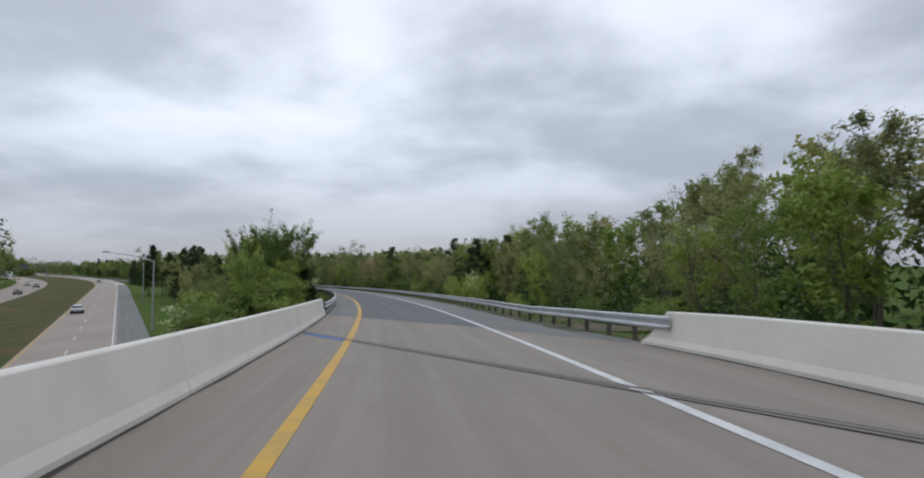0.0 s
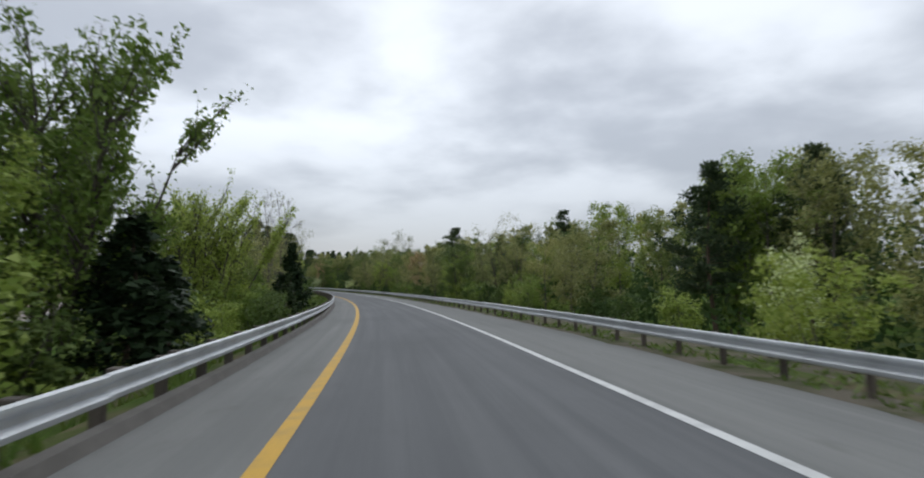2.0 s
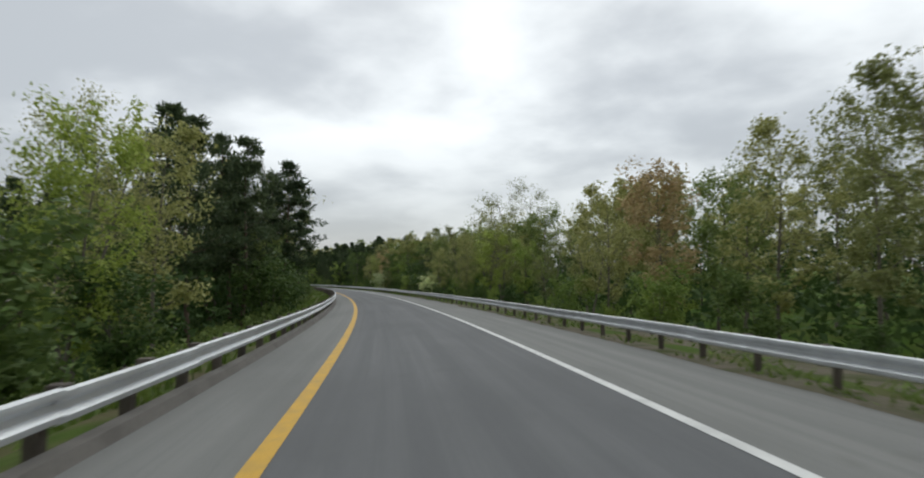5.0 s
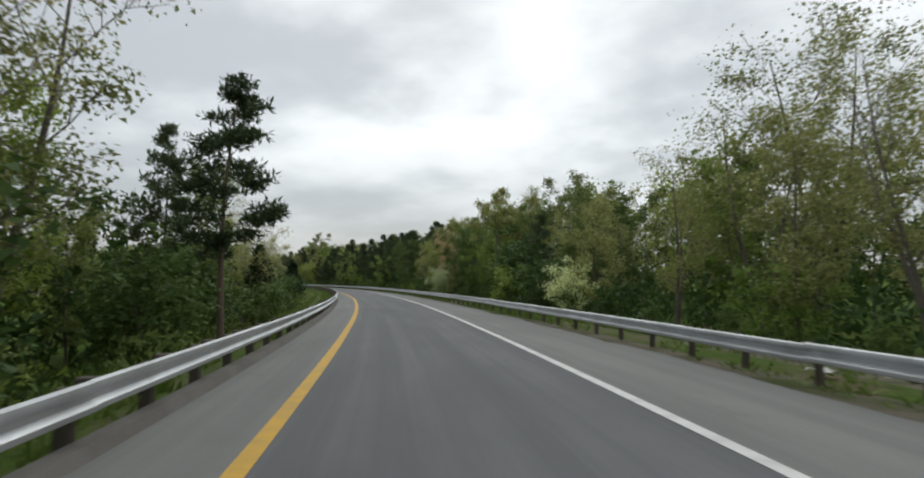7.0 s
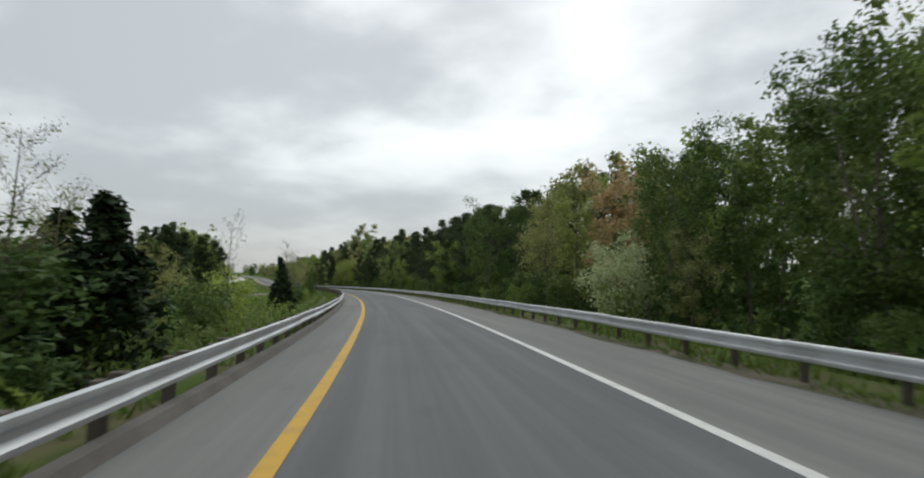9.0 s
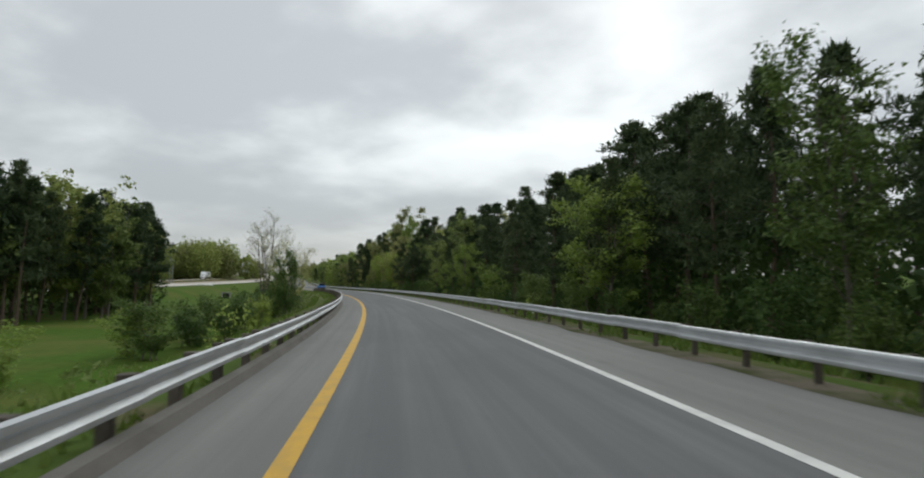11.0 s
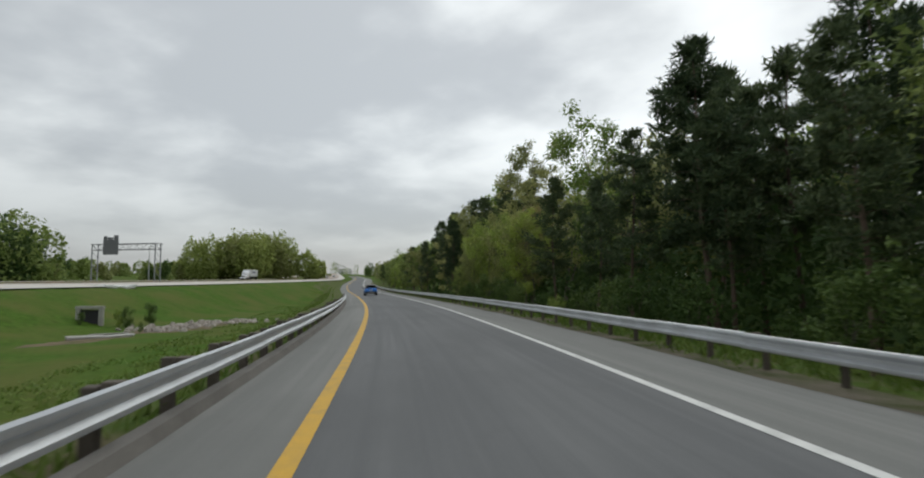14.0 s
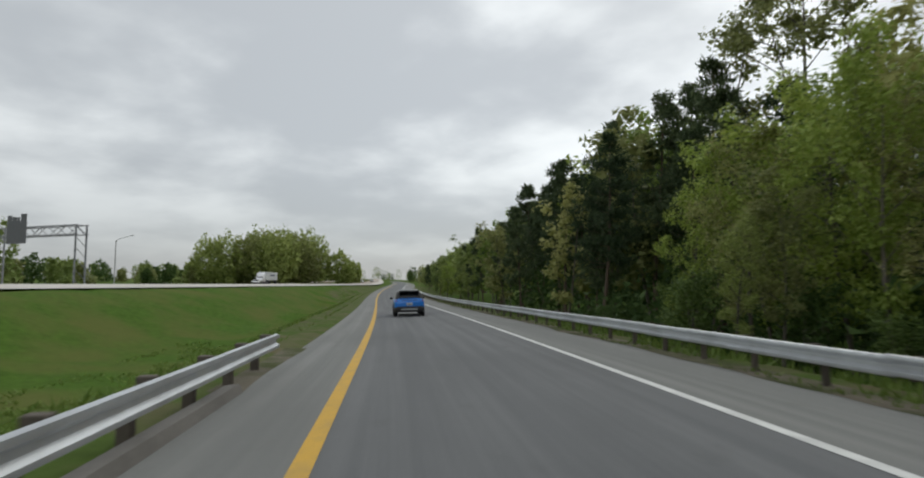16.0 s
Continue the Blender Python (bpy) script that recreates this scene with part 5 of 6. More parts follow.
M_RIM = material("wheel_alloy", (0.45, 0.46, 0.47), 0.35, metal=0.9, vary=0.05, scale=9, bump=0)
M_GLASS = material("dark_car_glass", (0.012, 0.014, 0.018), 0.06, vary=0.05, scale=2, bump=0)
M_TAIL = material("red_lamp_plastic", (0.28, 0.012, 0.012), 0.2, vary=0.1, scale=9, bump=0)
M_PLATE = material("plate_white", (0.62, 0.64, 0.66), 0.5, vary=0.05, scale=9, bump=0)
M_PLATEBAR = material("plate_bar", (0.05, 0.06, 0.14), 0.5, vary=0.05, scale=9, bump=0)
M_POLE = material("grey_pole", (0.42, 0.43, 0.43), 0.5, metal=0.4, vary=0.1, scale=3, bump=0.05, second=(0.33, 0.33, 0.32), second_scale=0.5)
M_GANTRY = material("gantry_steel", (0.30, 0.31, 0.33), 0.5, metal=0.5, vary=0.1, scale=3, bump=0.05, second=(0.22, 0.22, 0.23), second_scale=0.4)
M_SIGNBACK = material("sign_back_aluminium", (0.13, 0.135, 0.145), 0.55, metal=0.3, vary=0.1, scale=2, bump=0.05)
M_CULVERT = material("culvert_concrete", (0.38, 0.37, 0.34), 0.9, vary=0.15, scale=3, bump=0.3, second=(0.25, 0.24, 0.22), second_scale=0.8)
M_OPENING_SHADE = material("culvert_opening_shade", (0.03, 0.03, 0.032), 0.8, vary=0.2, scale=6, bump=0.2)
M_ROCK = material("riprap_stone", (0.42, 0.38, 0.34), 0.9, vary=0.5, scale=3, bump=0.6, bump_scale=9, second=(0.17, 0.145, 0.115), second_scale=0.7)
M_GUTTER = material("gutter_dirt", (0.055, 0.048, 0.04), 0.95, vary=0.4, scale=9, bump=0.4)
M_LITTER = material("pale_litter", (0.66, 0.66, 0.64), 0.6, vary=0.1, scale=9, bump=0.1)
M_JOINT = material("joint_rubber", (0.03, 0.03, 0.032), 0.7, vary=0.2, scale=9, bump=0.2)
M_JOINTSTEEL = material("joint_steel", (0.21, 0.19, 0.17), 0.7, metal=0.2, vary=0.2, scale=9, bump=0.2)
M_BLUESPRAY = material("blue_marking_paint", (0.07, 0.20, 0.55), 0.8, vary=0.3, scale=12, bump=0.1, second=(0.22, 0.24, 0.30), second_scale=4.0, second_amount=0.7)
M_GRASSBLADE = leaf_material("grass_blade", (0.075, 0.125, 0.022), (0.14, 0.185, 0.045), 0.25)


def box(name, size, mat, bevel=0.0):
    bm = bmesh.new()
    bmesh.ops.create_cube(bm, size=1, matrix=Matrix.Diagonal((*size, 1)))
    if bevel:
        bmesh.ops.bevel(bm, geom=bm.edges[:], offset=bevel, segments=2, affect="EDGES")
    me = bpy.data.meshes.new(name)
    bm.to_mesh(me)
    bm.free()
    me.materials.append(mat)
    return me


def rod(name, a, b, r, mat, sides=8):
    v, f = [], []
    tube(v, f, [Vector(a), Vector(b)], [r, r], sides)
    f += [tuple(range(sides))[::-1], tuple(range(sides, 2 * sides))]
    return mesh_of(name, v, f, mat)


def bent(name, pts, radii, mat, sides=8):
    v, f = [], []
    tube(v, f, [Vector(p) for p in pts], radii, sides)
    return mesh_of(name, v, f, mat, True)


def ring(name, r_out, r_in, width, mat, sides=24):
    """A wheel ring about the x axis with rounded shoulders."""
    prof = [(r_in, -width / 2), (r_out * .93, -width / 2), (r_out, -width * .3), (r_out, width * .3), (r_out * .93, width / 2), (r_in, width / 2)]
    v = [(x, r * math.cos(2 * math.pi * k / sides), r * math.sin(2 * math.pi * k / sides)) for k in range(sides) for r, x in prof]
    n = len(prof)
    f = [(k * n + j, k * n + (j + 1) % n, ((k + 1) % sides) * n + (j + 1) % n, ((k + 1) % sides) * n + j) for k in range(sides) for j in range(n)]
    return mesh_of(name, v, f, mat, True)


def rim_mesh(name, r, width, mat, spokes=5):
    bm = bmesh.new()
    bmesh.ops.create_cone(bm, cap_ends=True, segments=20, radius1=r * .25, radius2=r * .2, depth=width, matrix=Matrix.Rotation(math.pi / 2, 4, "Y"))
    for k in range(spokes):
        m = Matrix.Rotation(2 * math.pi * k / spokes, 4, "X") @ Matrix.Translation((0, 0, r * .58)) @ Matrix.Diagonal((width * .7, r * .2, r * .85, 1))
        bmesh.ops.create_cube(bm, size=1, matrix=m)
    me = bpy.data.meshes.new(name)
    bm.to_mesh(me)
    bm.free()
    me.materials.append(mat)
    return me


def loft(name, sections, mat):
    """Closed cross-sections (x, z) at stations y, capped."""
    v, f = [], []
    n = len(sections[0][1])
    for y, pts in sections:
        v += [(x, y, z) for x, z in pts]
    for a in range(len(sections) - 1):
        for b in range(n):
            c = (b + 1) % n
            f.append((a * n + b, a * n + c, (a + 1) * n + c, (a + 1) * n + b))
    f += [tuple(range(n)), tuple((len(sections) - 1) * n + b for b in range(n))[::-1]]
    me = mesh_of(name, v, f, mat)
    bm = bmesh.new()
    bm.from_mesh(me)
    bmesh.ops.recalc_face_normals(bm, faces=bm.faces[:])
    bm.to_mesh(me)
    bm.free()
    me.polygons.foreach_set("use_smooth", [True] * len(me.polygons))
    return me


def low_section(hw, z0, z1):
    half = [(hw * .9, z0), (hw * .985, z0 + .1), (hw, z0 + (z1 - z0) * .5), (hw * .985, z1 - .1), (hw * .93, z1 - .015), (hw * .8, z1)]
    return half + [(-x, z) for x, z in reversed(half)]


def top_section(hb, zb, ht, zt):
    half = [(hb, zb), (hb * .6 + ht * .4, zb * .55 + zt * .45), (ht * 1.03, zt - .08), (ht * .9, zt - .015), (ht * .5, zt)]
    return half + [(-x, z) for x, z in reversed(half)]


def car(paint, label, tall=1.57, length=4.2, hatch=True, roof=None):
    """A parked car facing +y: body, glass, roof, bumpers, lamps, mirrors, plate and wheels."""
    k, h = length / 4.2, tall / 1.57
    root = tagged(new("car"), label, "car")
    st = [(-2.1, .74, .42, .9), (-2.03, .84, .33, 1.0), (-1.75, .88, .28, 1.03), (-1.0, .9, .25, 1.03), (0, .9, .24, 1.01), (1.0, .9, .25, 1.0), (1.55, .88, .27, .93), (1.95, .82, .33, .8), (2.1, .68, .42, .7)]
    part("body", loft("body", [(y * k, low_section(w, z0, z1 * h)) for y, w, z0, z1 in st], paint), root)
    rear = [(-1.98, .76, .99, .7, 1.05), (-1.72, .79, .99, .64, 1.40)] if hatch else [(-1.45, .76, .99, .7, 1.03), (-1.0, .79, .99, .62, 1.36)]
    gl = rear + [(-1.3 if hatch else -.6, .8, .99, .63, 1.50), (-.2, .81, .98, .63, 1.53), (.35, .81, .98, .62, 1.47), (1.15, .78, .96, .7, 1.02)]
    part("window_glass", loft("window_glass", [(y * k, top_section(hb, zb * h, ht, zt * h)) for y, hb, zb, ht, zt in gl], M_GLASS), root, "dark tinted glass")
    rf = [(-1.86, .60, 1.45, .58, 1.475)] if hatch else [(-1.0, .55, 1.36, .53, 1.385)]
    rf += [(-1.3 if hatch else -.6, .655, 1.45, .62, 1.55), (-.2, .655, 1.48, .62, 1.57), (.33, .63, 1.44, .60, 1.50)]
    part("roof", loft("roof", [(y * k, top_section(hb, zb * h, ht, zt * h)) for y, hb, zb, ht, zt in rf], roof or paint), root)
    part("rear_bumper", loft("rear_bumper", [(-2.15 * k, low_section(.72, .32, .55)), (-2.1 * k, low_section(.83, .27, .58)), (-1.9 * k, low_section(.9, .25, .58))], M_PLASTIC), root, "black plastic lower bumper")
    part("skid_plate", box("skid_plate", (.95, .05, .09), M_RIM, .015), root, "silver strip", Matrix.Translation((0, -2.155 * k, .42)))
    part("front_bumper", loft("front_bumper", [(1.9 * k, low_section(.89, .25, .55)), (2.1 * k, low_section(.8, .27, .52)), (2.15 * k, low_section(.66, .32, .5))], M_PLASTIC), root)
    part("number_plate", box("number_plate", (.32, .015, .16), M_PLATE, .004), root, "", Matrix.Translation((0, -2.125 * k, .72 * h)))
    part("plate_marking", box("plate_marking", (.24, .006, .05), M_PLATEBAR), root, "plain dark bar", Matrix.Translation((0, -2.136 * k, .72 * h)))
    for sx in (-1, 1):
        part("sill", loft("sill", [(-1.4 * k, [(sx * x, z) for x, z in ((.84, .2), (.92, .24), (.92, .4), (.84, .4))]), (1.4 * k, [(sx * x, z) for x, z in ((.84, .2), (.92, .24), (.92, .4), (.84, .4))])], M_PLASTIC), root)
        part("tail_lamp", box("tail_lamp", (.3, .09, .12), M_TAIL, .03), root, "red tail lamp", Matrix.Translation((sx * .67, -2.03 * k, .90 * h)))
        part("head_lamp", box("head_lamp", (.32, .1, .1), M_PLATE, .03), root, "clear head lamp", Matrix.Translation((sx * .62, 1.98 * k, .72 * h)))
        part("mirror", box("mirror", (.2, .1, .13), paint if roof is None else M_PLASTIC, .03), root, "", Matrix.Translation((sx * .99, .62 * k, 1.03 * h)))
        for sy in (-1.28, 1.3):
            w = part("wheel", ring("tyre", .335, .21, .22, M_TYRE), root, "", Matrix.Translation((sx * .79, sy * k, .335)))
            part("rim", rim_mesh("rim", .22, .2, M_RIM), w)
            part("wheel_arch", ring("wheel_arch", .43, .34, .14, M_PLASTIC), root, "", Matrix.Translation((sx * .835, sy * k, .335)))
    if hatch:
        part("spoiler", box("spoiler", (1.18, .26, .04), roof or paint, .015), root, "", Matrix.Translation((0, -1.86 * k, 1.475 * h)))
        part("tailgate", loft("tailgate", [(-2.06 * k, low_section(.76, .62, .98 * h)), (-1.98 * k, low_section(.78, .6, 1.06 * h))], paint), root, "painted tailgate under the rear window")
        part("light_bar", box("light_bar", (.9, .02, .05), M_PLASTIC, .008), root, "", Matrix.Translation((0, -2.075 * k, .93 * h)))
        for sx in (-1, 1):
            part("rear_pillar", loft("rear_pillar", [(-2.0 * k, [(sx * x, z * h) for x, z in ((.55, 1.02), (.80, 1.0), (.80, 1.06), (.60, 1.06))]), (-1.86 * k, [(sx * x, z * h) for x, z in ((.53, 1.2), (.77, 1.02), (.735, 1.3), (.58, 1.3))]), (-1.66 * k, [(sx * x, z * h) for x, z in ((.52, 1.42), (.80, 1.02), (.70, 1.47), (.55, 1.5))]), (-1.25 * k, [(sx * x, z * h) for x, z in ((.6, 1.42), (.812, 1.02), (.69, 1.47), (.62, 1.5))])], roof or paint), root)
        part("wiper", box("wiper", (.4, .02, .02), M_PLASTIC), root, "", Matrix.Translation((.1, -1.99 * k, 1.1 * h)))
    return root


def set_on_ramp(o, s, d):
    p = on_ramp(s, d, 0.008)
    grade = math.degrees(math.atan(float(np.interp(s, S, GR))))
    o.matrix_basis = Matrix.Translation(p) @ Matrix.Rotation(heading(s), 4, "Z") @ pose(0, 0, 0, -grade, -math.degrees(math.atan(BANK)), 0)


blue = car(M_BLUE, "bright blue small SUV with black bumper on the ramp", roof=M_BLACKCAR)
set_on_ramp(blue, 430.0, 1.16)


def set_on_highway(o, s, d, back=False):
    p = on_highway(s, d, 0.025)
    h = float(np.interp(s, HS, HH)) + (math.pi if back else 0)
    o.matrix_basis = Matrix.Translation(p) @ Matrix.Rotation(h, 4, "Z")


white_sedan = car(M_WHITECAR, "white sedan driving on the highway", 1.45, 4.7, False)
set_on_highway(white_sedan, 118, -5.5)
dark_sedan = car(M_BLACKCAR, "black sedan on the far carriageway", 1.45, 4.7, False)
set_on_highway(dark_sedan, 205, -24, True)
silver_sedan = car(M_SILVER, "silver sedan on the far carriageway", 1.47, 4.7, False)
set_on_highway(silver_sedan, 300, -28, True)
for src, s, d, back in ((white_sedan, 395, -26, True), (white_sedan, 560, -24, True), (silver_sedan, 585, -27.5, True), (white_sedan, 640, -5.4, False), (dark_sedan, 270, -24, True), (silver_sedan, 330, -5, False), (white_sedan, 700, -3, False)):
    o = copy_thing(src, Matrix.Identity(4))
    set_on_highway(o, s, d, back)


def truck():
    """A tractor with a long white box trailer, facing +y."""
    root = tagged(new("semi_truck"), "white tractor with a long white box trailer", "truck")
    part("trailer", box("trailer", (2.6, 14.6, 2.75), M_WHITECAR, .03), root, "white box trailer", Matrix.Translation((0, -4.2, 2.6)))
    part("trailer_marking", box("trailer_marking", (.01, 6.0, .5), M_PLATEBAR), root, "plain dark bar", Matrix.Translation((1.306, -4.4, 2.9)))
    part("trailer_marking", box("trailer_marking", (.01, 6.0, .5), M_PLATEBAR), root, "plain dark bar", Matrix.Translation((-1.306, -4.4, 2.9)))
    sec = lambda w, z0, z1: [(w, z0), (w, z1 - .25), (w * .85, z1), (-w * .85, z1), (-w, z1 - .25), (-w, z0)]
    part("cab", loft("cab", [(3.9, sec(1.2, .6, 3.7)), (5.2, sec(1.2, .6, 3.6)), (5.9, sec(1.2, .6, 2.9)), (6.3, sec(1.15, .6, 2.0)), (7.6, sec(1.0, .6, 1.75)), (7.9, sec(.9, .65, 1.5))], M_WHITECAR), root, "white sleeper cab")
    part("windscreen", loft("windscreen", [(5.82, [(.98, 2.15), (.98, 2.85), (-.98, 2.85), (-.98, 2.15)]), (6.27, [(.98, 2.05), (.98, 2.15), (-.98, 2.15), (-.98, 2.05)])], M_GLASS), root, "dark windscreen")
    part("chassis", box("chassis", (1.0, 18.5, .3), M_PLASTIC), root, "", Matrix.Translation((0, -2.0, .95)))
    for sx in (-1, 1):
        for y in (-10.4, -9.1, 3.4, 4.7, 7.0):
            w = part("wheel", ring("tyre", .51, .28, .3, M_TYRE), root, "", Matrix.Translation((sx * 1.05, y, .51)))
            part("rim", rim_mesh("rim", .29, .24, M_RIM), w)
    return root


semi = truck()
set_on_highway(semi, 575, -25.2, True)

# ---------------------------------------------------------------- overhead sign gantry
gr, gl_ = Vector((-223.8, 395.6, 0)), Vector((-240.6, 391.6, 0))
gantry = tagged(new("sign_gantry"), "grey steel truss gantry seen from behind its sign", "sign gantry")
across = (gl_ - gr).normalized()
g_len = (gl_ - gr).length
g_ground = min(ground_z(gr.x, gr.y), ground_z(gl_.x, gl_.y))
gantry.matrix_basis = Matrix.Translation((gr.x, gr.y, g_ground)) @ Matrix.Rotation(math.atan2(across.y, across.x), 4, "Z")
GT = 7.0 - g_ground
for x in (0.0, g_len):
    leg = part("leg", rod("leg", (x, -.75, -.3), (x, -.75, GT), .13, M_GANTRY), gantry)
    part("post", rod("post", (x, .75, -.3), (x, .75, GT), .13, M_GANTRY), leg)
    for i in range(6):
        z = .4 + i * (GT - .6) / 6
        part("brace", rod("brace", (x, -.75, z), (x, .75, z + (GT - .6) / 6), .05, M_GANTRY, 6), leg)
for y in (-.75, .75):
    for z in (GT - .08, GT - 1.35):
        part("chord", rod("chord", (-.3, y, z), (g_len + .3, y, z), .085, M_GANTRY), gantry)
    for i in range(9):
        xa, xb = g_len * i / 9, g_len * (i + 1) / 9
        part("diagonal", rod("diagonal", (xa, y, GT - .08 if i % 2 else GT - 1.35), (xb, y, GT - 1.35 if i % 2 else GT - .08), .05, M_GANTRY, 6), gantry)
for i in range(10):
    x = g_len * i / 9
    part("strut", rod("strut", (x, -.75, GT - .08), (x, .75, GT - .08), .045, M_GANTRY, 6), gantry)
sx0 = g_len * .68
sign = part("sign_panel", box("sign_panel", (4.2, .06, 3.2), M_SIGNBACK, .01), gantry, "dark aluminium back of a road sign", Matrix.Translation((sx0, 1.05, GT - .8)))
for x, w, h in ((-1.45, 1.2, 1.0), (-.35, .6, .55), (.5, .9, .6), (1.55, 1.0, .85)):
    part("sign_panel", box("sign_panel", (w, .06, h), M_SIGNBACK, .01), gantry, "small sign back on top", Matrix.Translation((sx0 + x, 1.05, GT + .8 + h / 2)))
for i in range(5):
    part("rib", box("rib", (.1, .1, 3.4), M_GANTRY, .01), sign, "", Matrix.Translation((-1.7 + .85 * i, -.1, .05)))
for z in (-1.2, 0.1, 1.3):
    part("rail", box("rail", (4.2, .08, .1), M_GANTRY, .01), sign, "", Matrix.Translation((0, -.1, z)))


def lamp_post(x, y, aim, tall, arm):
    """A tapered pole with a long rising arm and a flat lamp head; aim is the arm's direction in degrees."""
    root = tagged(new("street_lamp"), "slim grey highway lamp post with a long arm", "street lamp", "highway lamp posts")
    root.matrix_basis = Matrix.Translation((x, y, ground_z(x, y) - .05)) @ Matrix.Rotation(radians(aim), 4, "Z")
    part("pole", bent("pole", [(0, 0, 0), (0, 0, tall * .5), (0, 0, tall)], [.15, .12, .09], M_POLE, 10), root)
    part("base", box("base", (.5, .5, .25), M_CULVERT, .03), root, "", Matrix.Translation((0, 0, .1)))
    part("arm", bent("arm", [(0, 0, tall - .4), (arm * .12, 0, tall + .15), (arm * .5, 0, tall + .6), (arm, 0, tall + .95)], [.06, .055, .045, .04], M_POLE, 8), root)
    part("lamp_head", box("lamp_head", (.75, .3, .14), M_POLE, .05), root, "grey lamp head", Matrix.Translation((arm + .2, 0, tall + .97)))
    return root


lamp_post(-30.6, 76.3, 204, 8.9, 5.0)
lamp_post(-57.5, 137.9, 204, 9.0, 5.0)
lamp_post(-265.2, 419.0, 30, 9.6, 3.4)
p = on_highway(190, -38)
lamp_post(p.x, p.y, 24, 9.0, 4.5)
p = on_highway(235, -38)
lamp_post(p.x, p.y, 24, 9.0, 4.5)

# ---------------------------------------------------------------- ditch with culvert and stones
hw = tagged(new("culvert_headwall"), "concrete culvert headwall with a near-black block for the shaded opening in the grass", "culvert")
hw.matrix_basis = Matrix.Translation((-150.9, 345.0, ground_z(-150.9, 345.0) - .35)) @ Matrix.Rotation(radians(40), 4, "Z")
part("wall", box("wall", (.28, .35, 1.5), M_CULVERT, .03), hw, "", Matrix.Translation((-.75, 0, .7)))
part("wall", box("wall", (.28, .35, 1.5), M_CULVERT, .03), hw, "", Matrix.Translation((.75, 0, .7)))
part("cap", box("cap", (1.85, .45, .22), M_CULVERT, .03), hw, "", Matrix.Translation((0, 0, 1.52)))
# solid block, coloured near black for the shade in the culvert mouth
part("grate", box("grate", (1.22, .12, 1.4), M_OPENING_SHADE, .02), hw, "near-black block for the shaded opening", Matrix.Translation((0, .08, .66)))
inlet = tagged(new("drain_apron"), "pale cracked concrete drain apron in the grass", "drain apron")
inlet.matrix_basis = Matrix.Translation((-168.3, 355.8, ground_z(-168.3, 355.8) - .12)) @ Matrix.Rotation(radians(25), 4, "Z")
rs = random.Random(4)
for i in range(9):
    part("slab", box("slab", (rs.uniform(.8, 1.6), rs.uniform(.8, 1.5), .22), M_LITTER, .03), inlet, "", Matrix.Translation((rs.uniform(-2, 2), rs.uniform(-1.5, 1.5), .16)) @ pose(0, 0, 0, rs.uniform(-10, 10), rs.uniform(-10, 10), rs.uniform(0, 180)))
M_SOIL = material("ditch_soil", (0.19, 0.145, 0.10), 0.95, vary=0.4, scale=6, bump=0.8, bump_scale=20, second=(0.10, 0.10, 0.045), second_scale=0.7, second_amount=0.9, spec=0.1)


def in_ditch(u, w):
    """A place u along the ditch (0 to 1 over its stony end), w metres across."""
    return -144.4 - (3.6 if u > 0 else 6.0) * u + w * .94, 345.5 + (10.5 if u > 0 else 12.6) * u + w * .34


rows = []
for i in range(41):
    u = -.75 + 1.85 * i / 40
    w2 = max(.05, 2.2 * math.sin(math.pi * i / 40) ** .6 + 1.1 * noise.noise(Vector((u * 7, 2.2, 0))))
    row = []
    for j in range(9):
        w = w2 * (j / 4 - 1) + .6 * noise.noise(Vector((u * 5, 7.7, 0)))
        x, y = in_ditch(u, w)
        row.append(Vector((x, y, ground_z(x, y) + (.035 if 0 < j < 8 else -.03))))
    rows.append(row[::-1])
tagged(sheet("ditch_bed", rows, M_SOIL, smooth_shade=True), "bare brown soil in the bottom of the ditch", "soil", kind="structure")
verts, faces = [], []
rng_r = np.random.default_rng(3)
for i in range(560):
    u, w = rng_r.uniform(-.05, 1.05), rng_r.normal(0, 1.1)
    if noise.noise(Vector((u * 6, w * .9, 3.1))) < -.12:
        continue
    x, y = in_ditch(u, w)
    bm = bmesh.new()
    bmesh.ops.create_icosphere(bm, subdivisions=1, radius=1)
    r = .08 + .26 * rng_r.uniform(0, 1) ** 2
    m = Matrix.Translation((x, y, ground_z(x, y) + r * .1)) @ Euler(rng_r.uniform(0, 6, 3)).to_matrix().to_4x4() @ Matrix.Diagonal((r * rng_r.uniform(.8, 1.4), r, r * rng_r.uniform(.5, .8), 1))
    b = len(verts)
    jit = rng_r.uniform(.8, 1.15, len(bm.verts))
    verts += [m @ (v.co * j) for v, j in zip(bm.verts, jit)]
    faces += [tuple(b + v.index for v in f.verts) for f in bm.faces]
    bm.free()
slab_rng = random.Random(12)
for u, w in ((-.28, .3), (-.36, -.7), (-.2, -.9)):
    x, y = in_ditch(u, w)
    o = tagged(new("concrete_slab", box("concrete_slab", (slab_rng.uniform(1.6, 2.6), slab_rng.uniform(.7, 1.1), .16), M_CULVERT, .03)), "pale broken concrete slab lying in the ditch", "concrete slab", "slabs in the ditch")
    o.matrix_basis = Matrix.Translation((x, y, ground_z(x, y) + .1)) @ pose(0, 0, 0, slab_rng.uniform(-5, 5), slab_rng.uniform(-5, 5), slab_rng.uniform(50, 90))
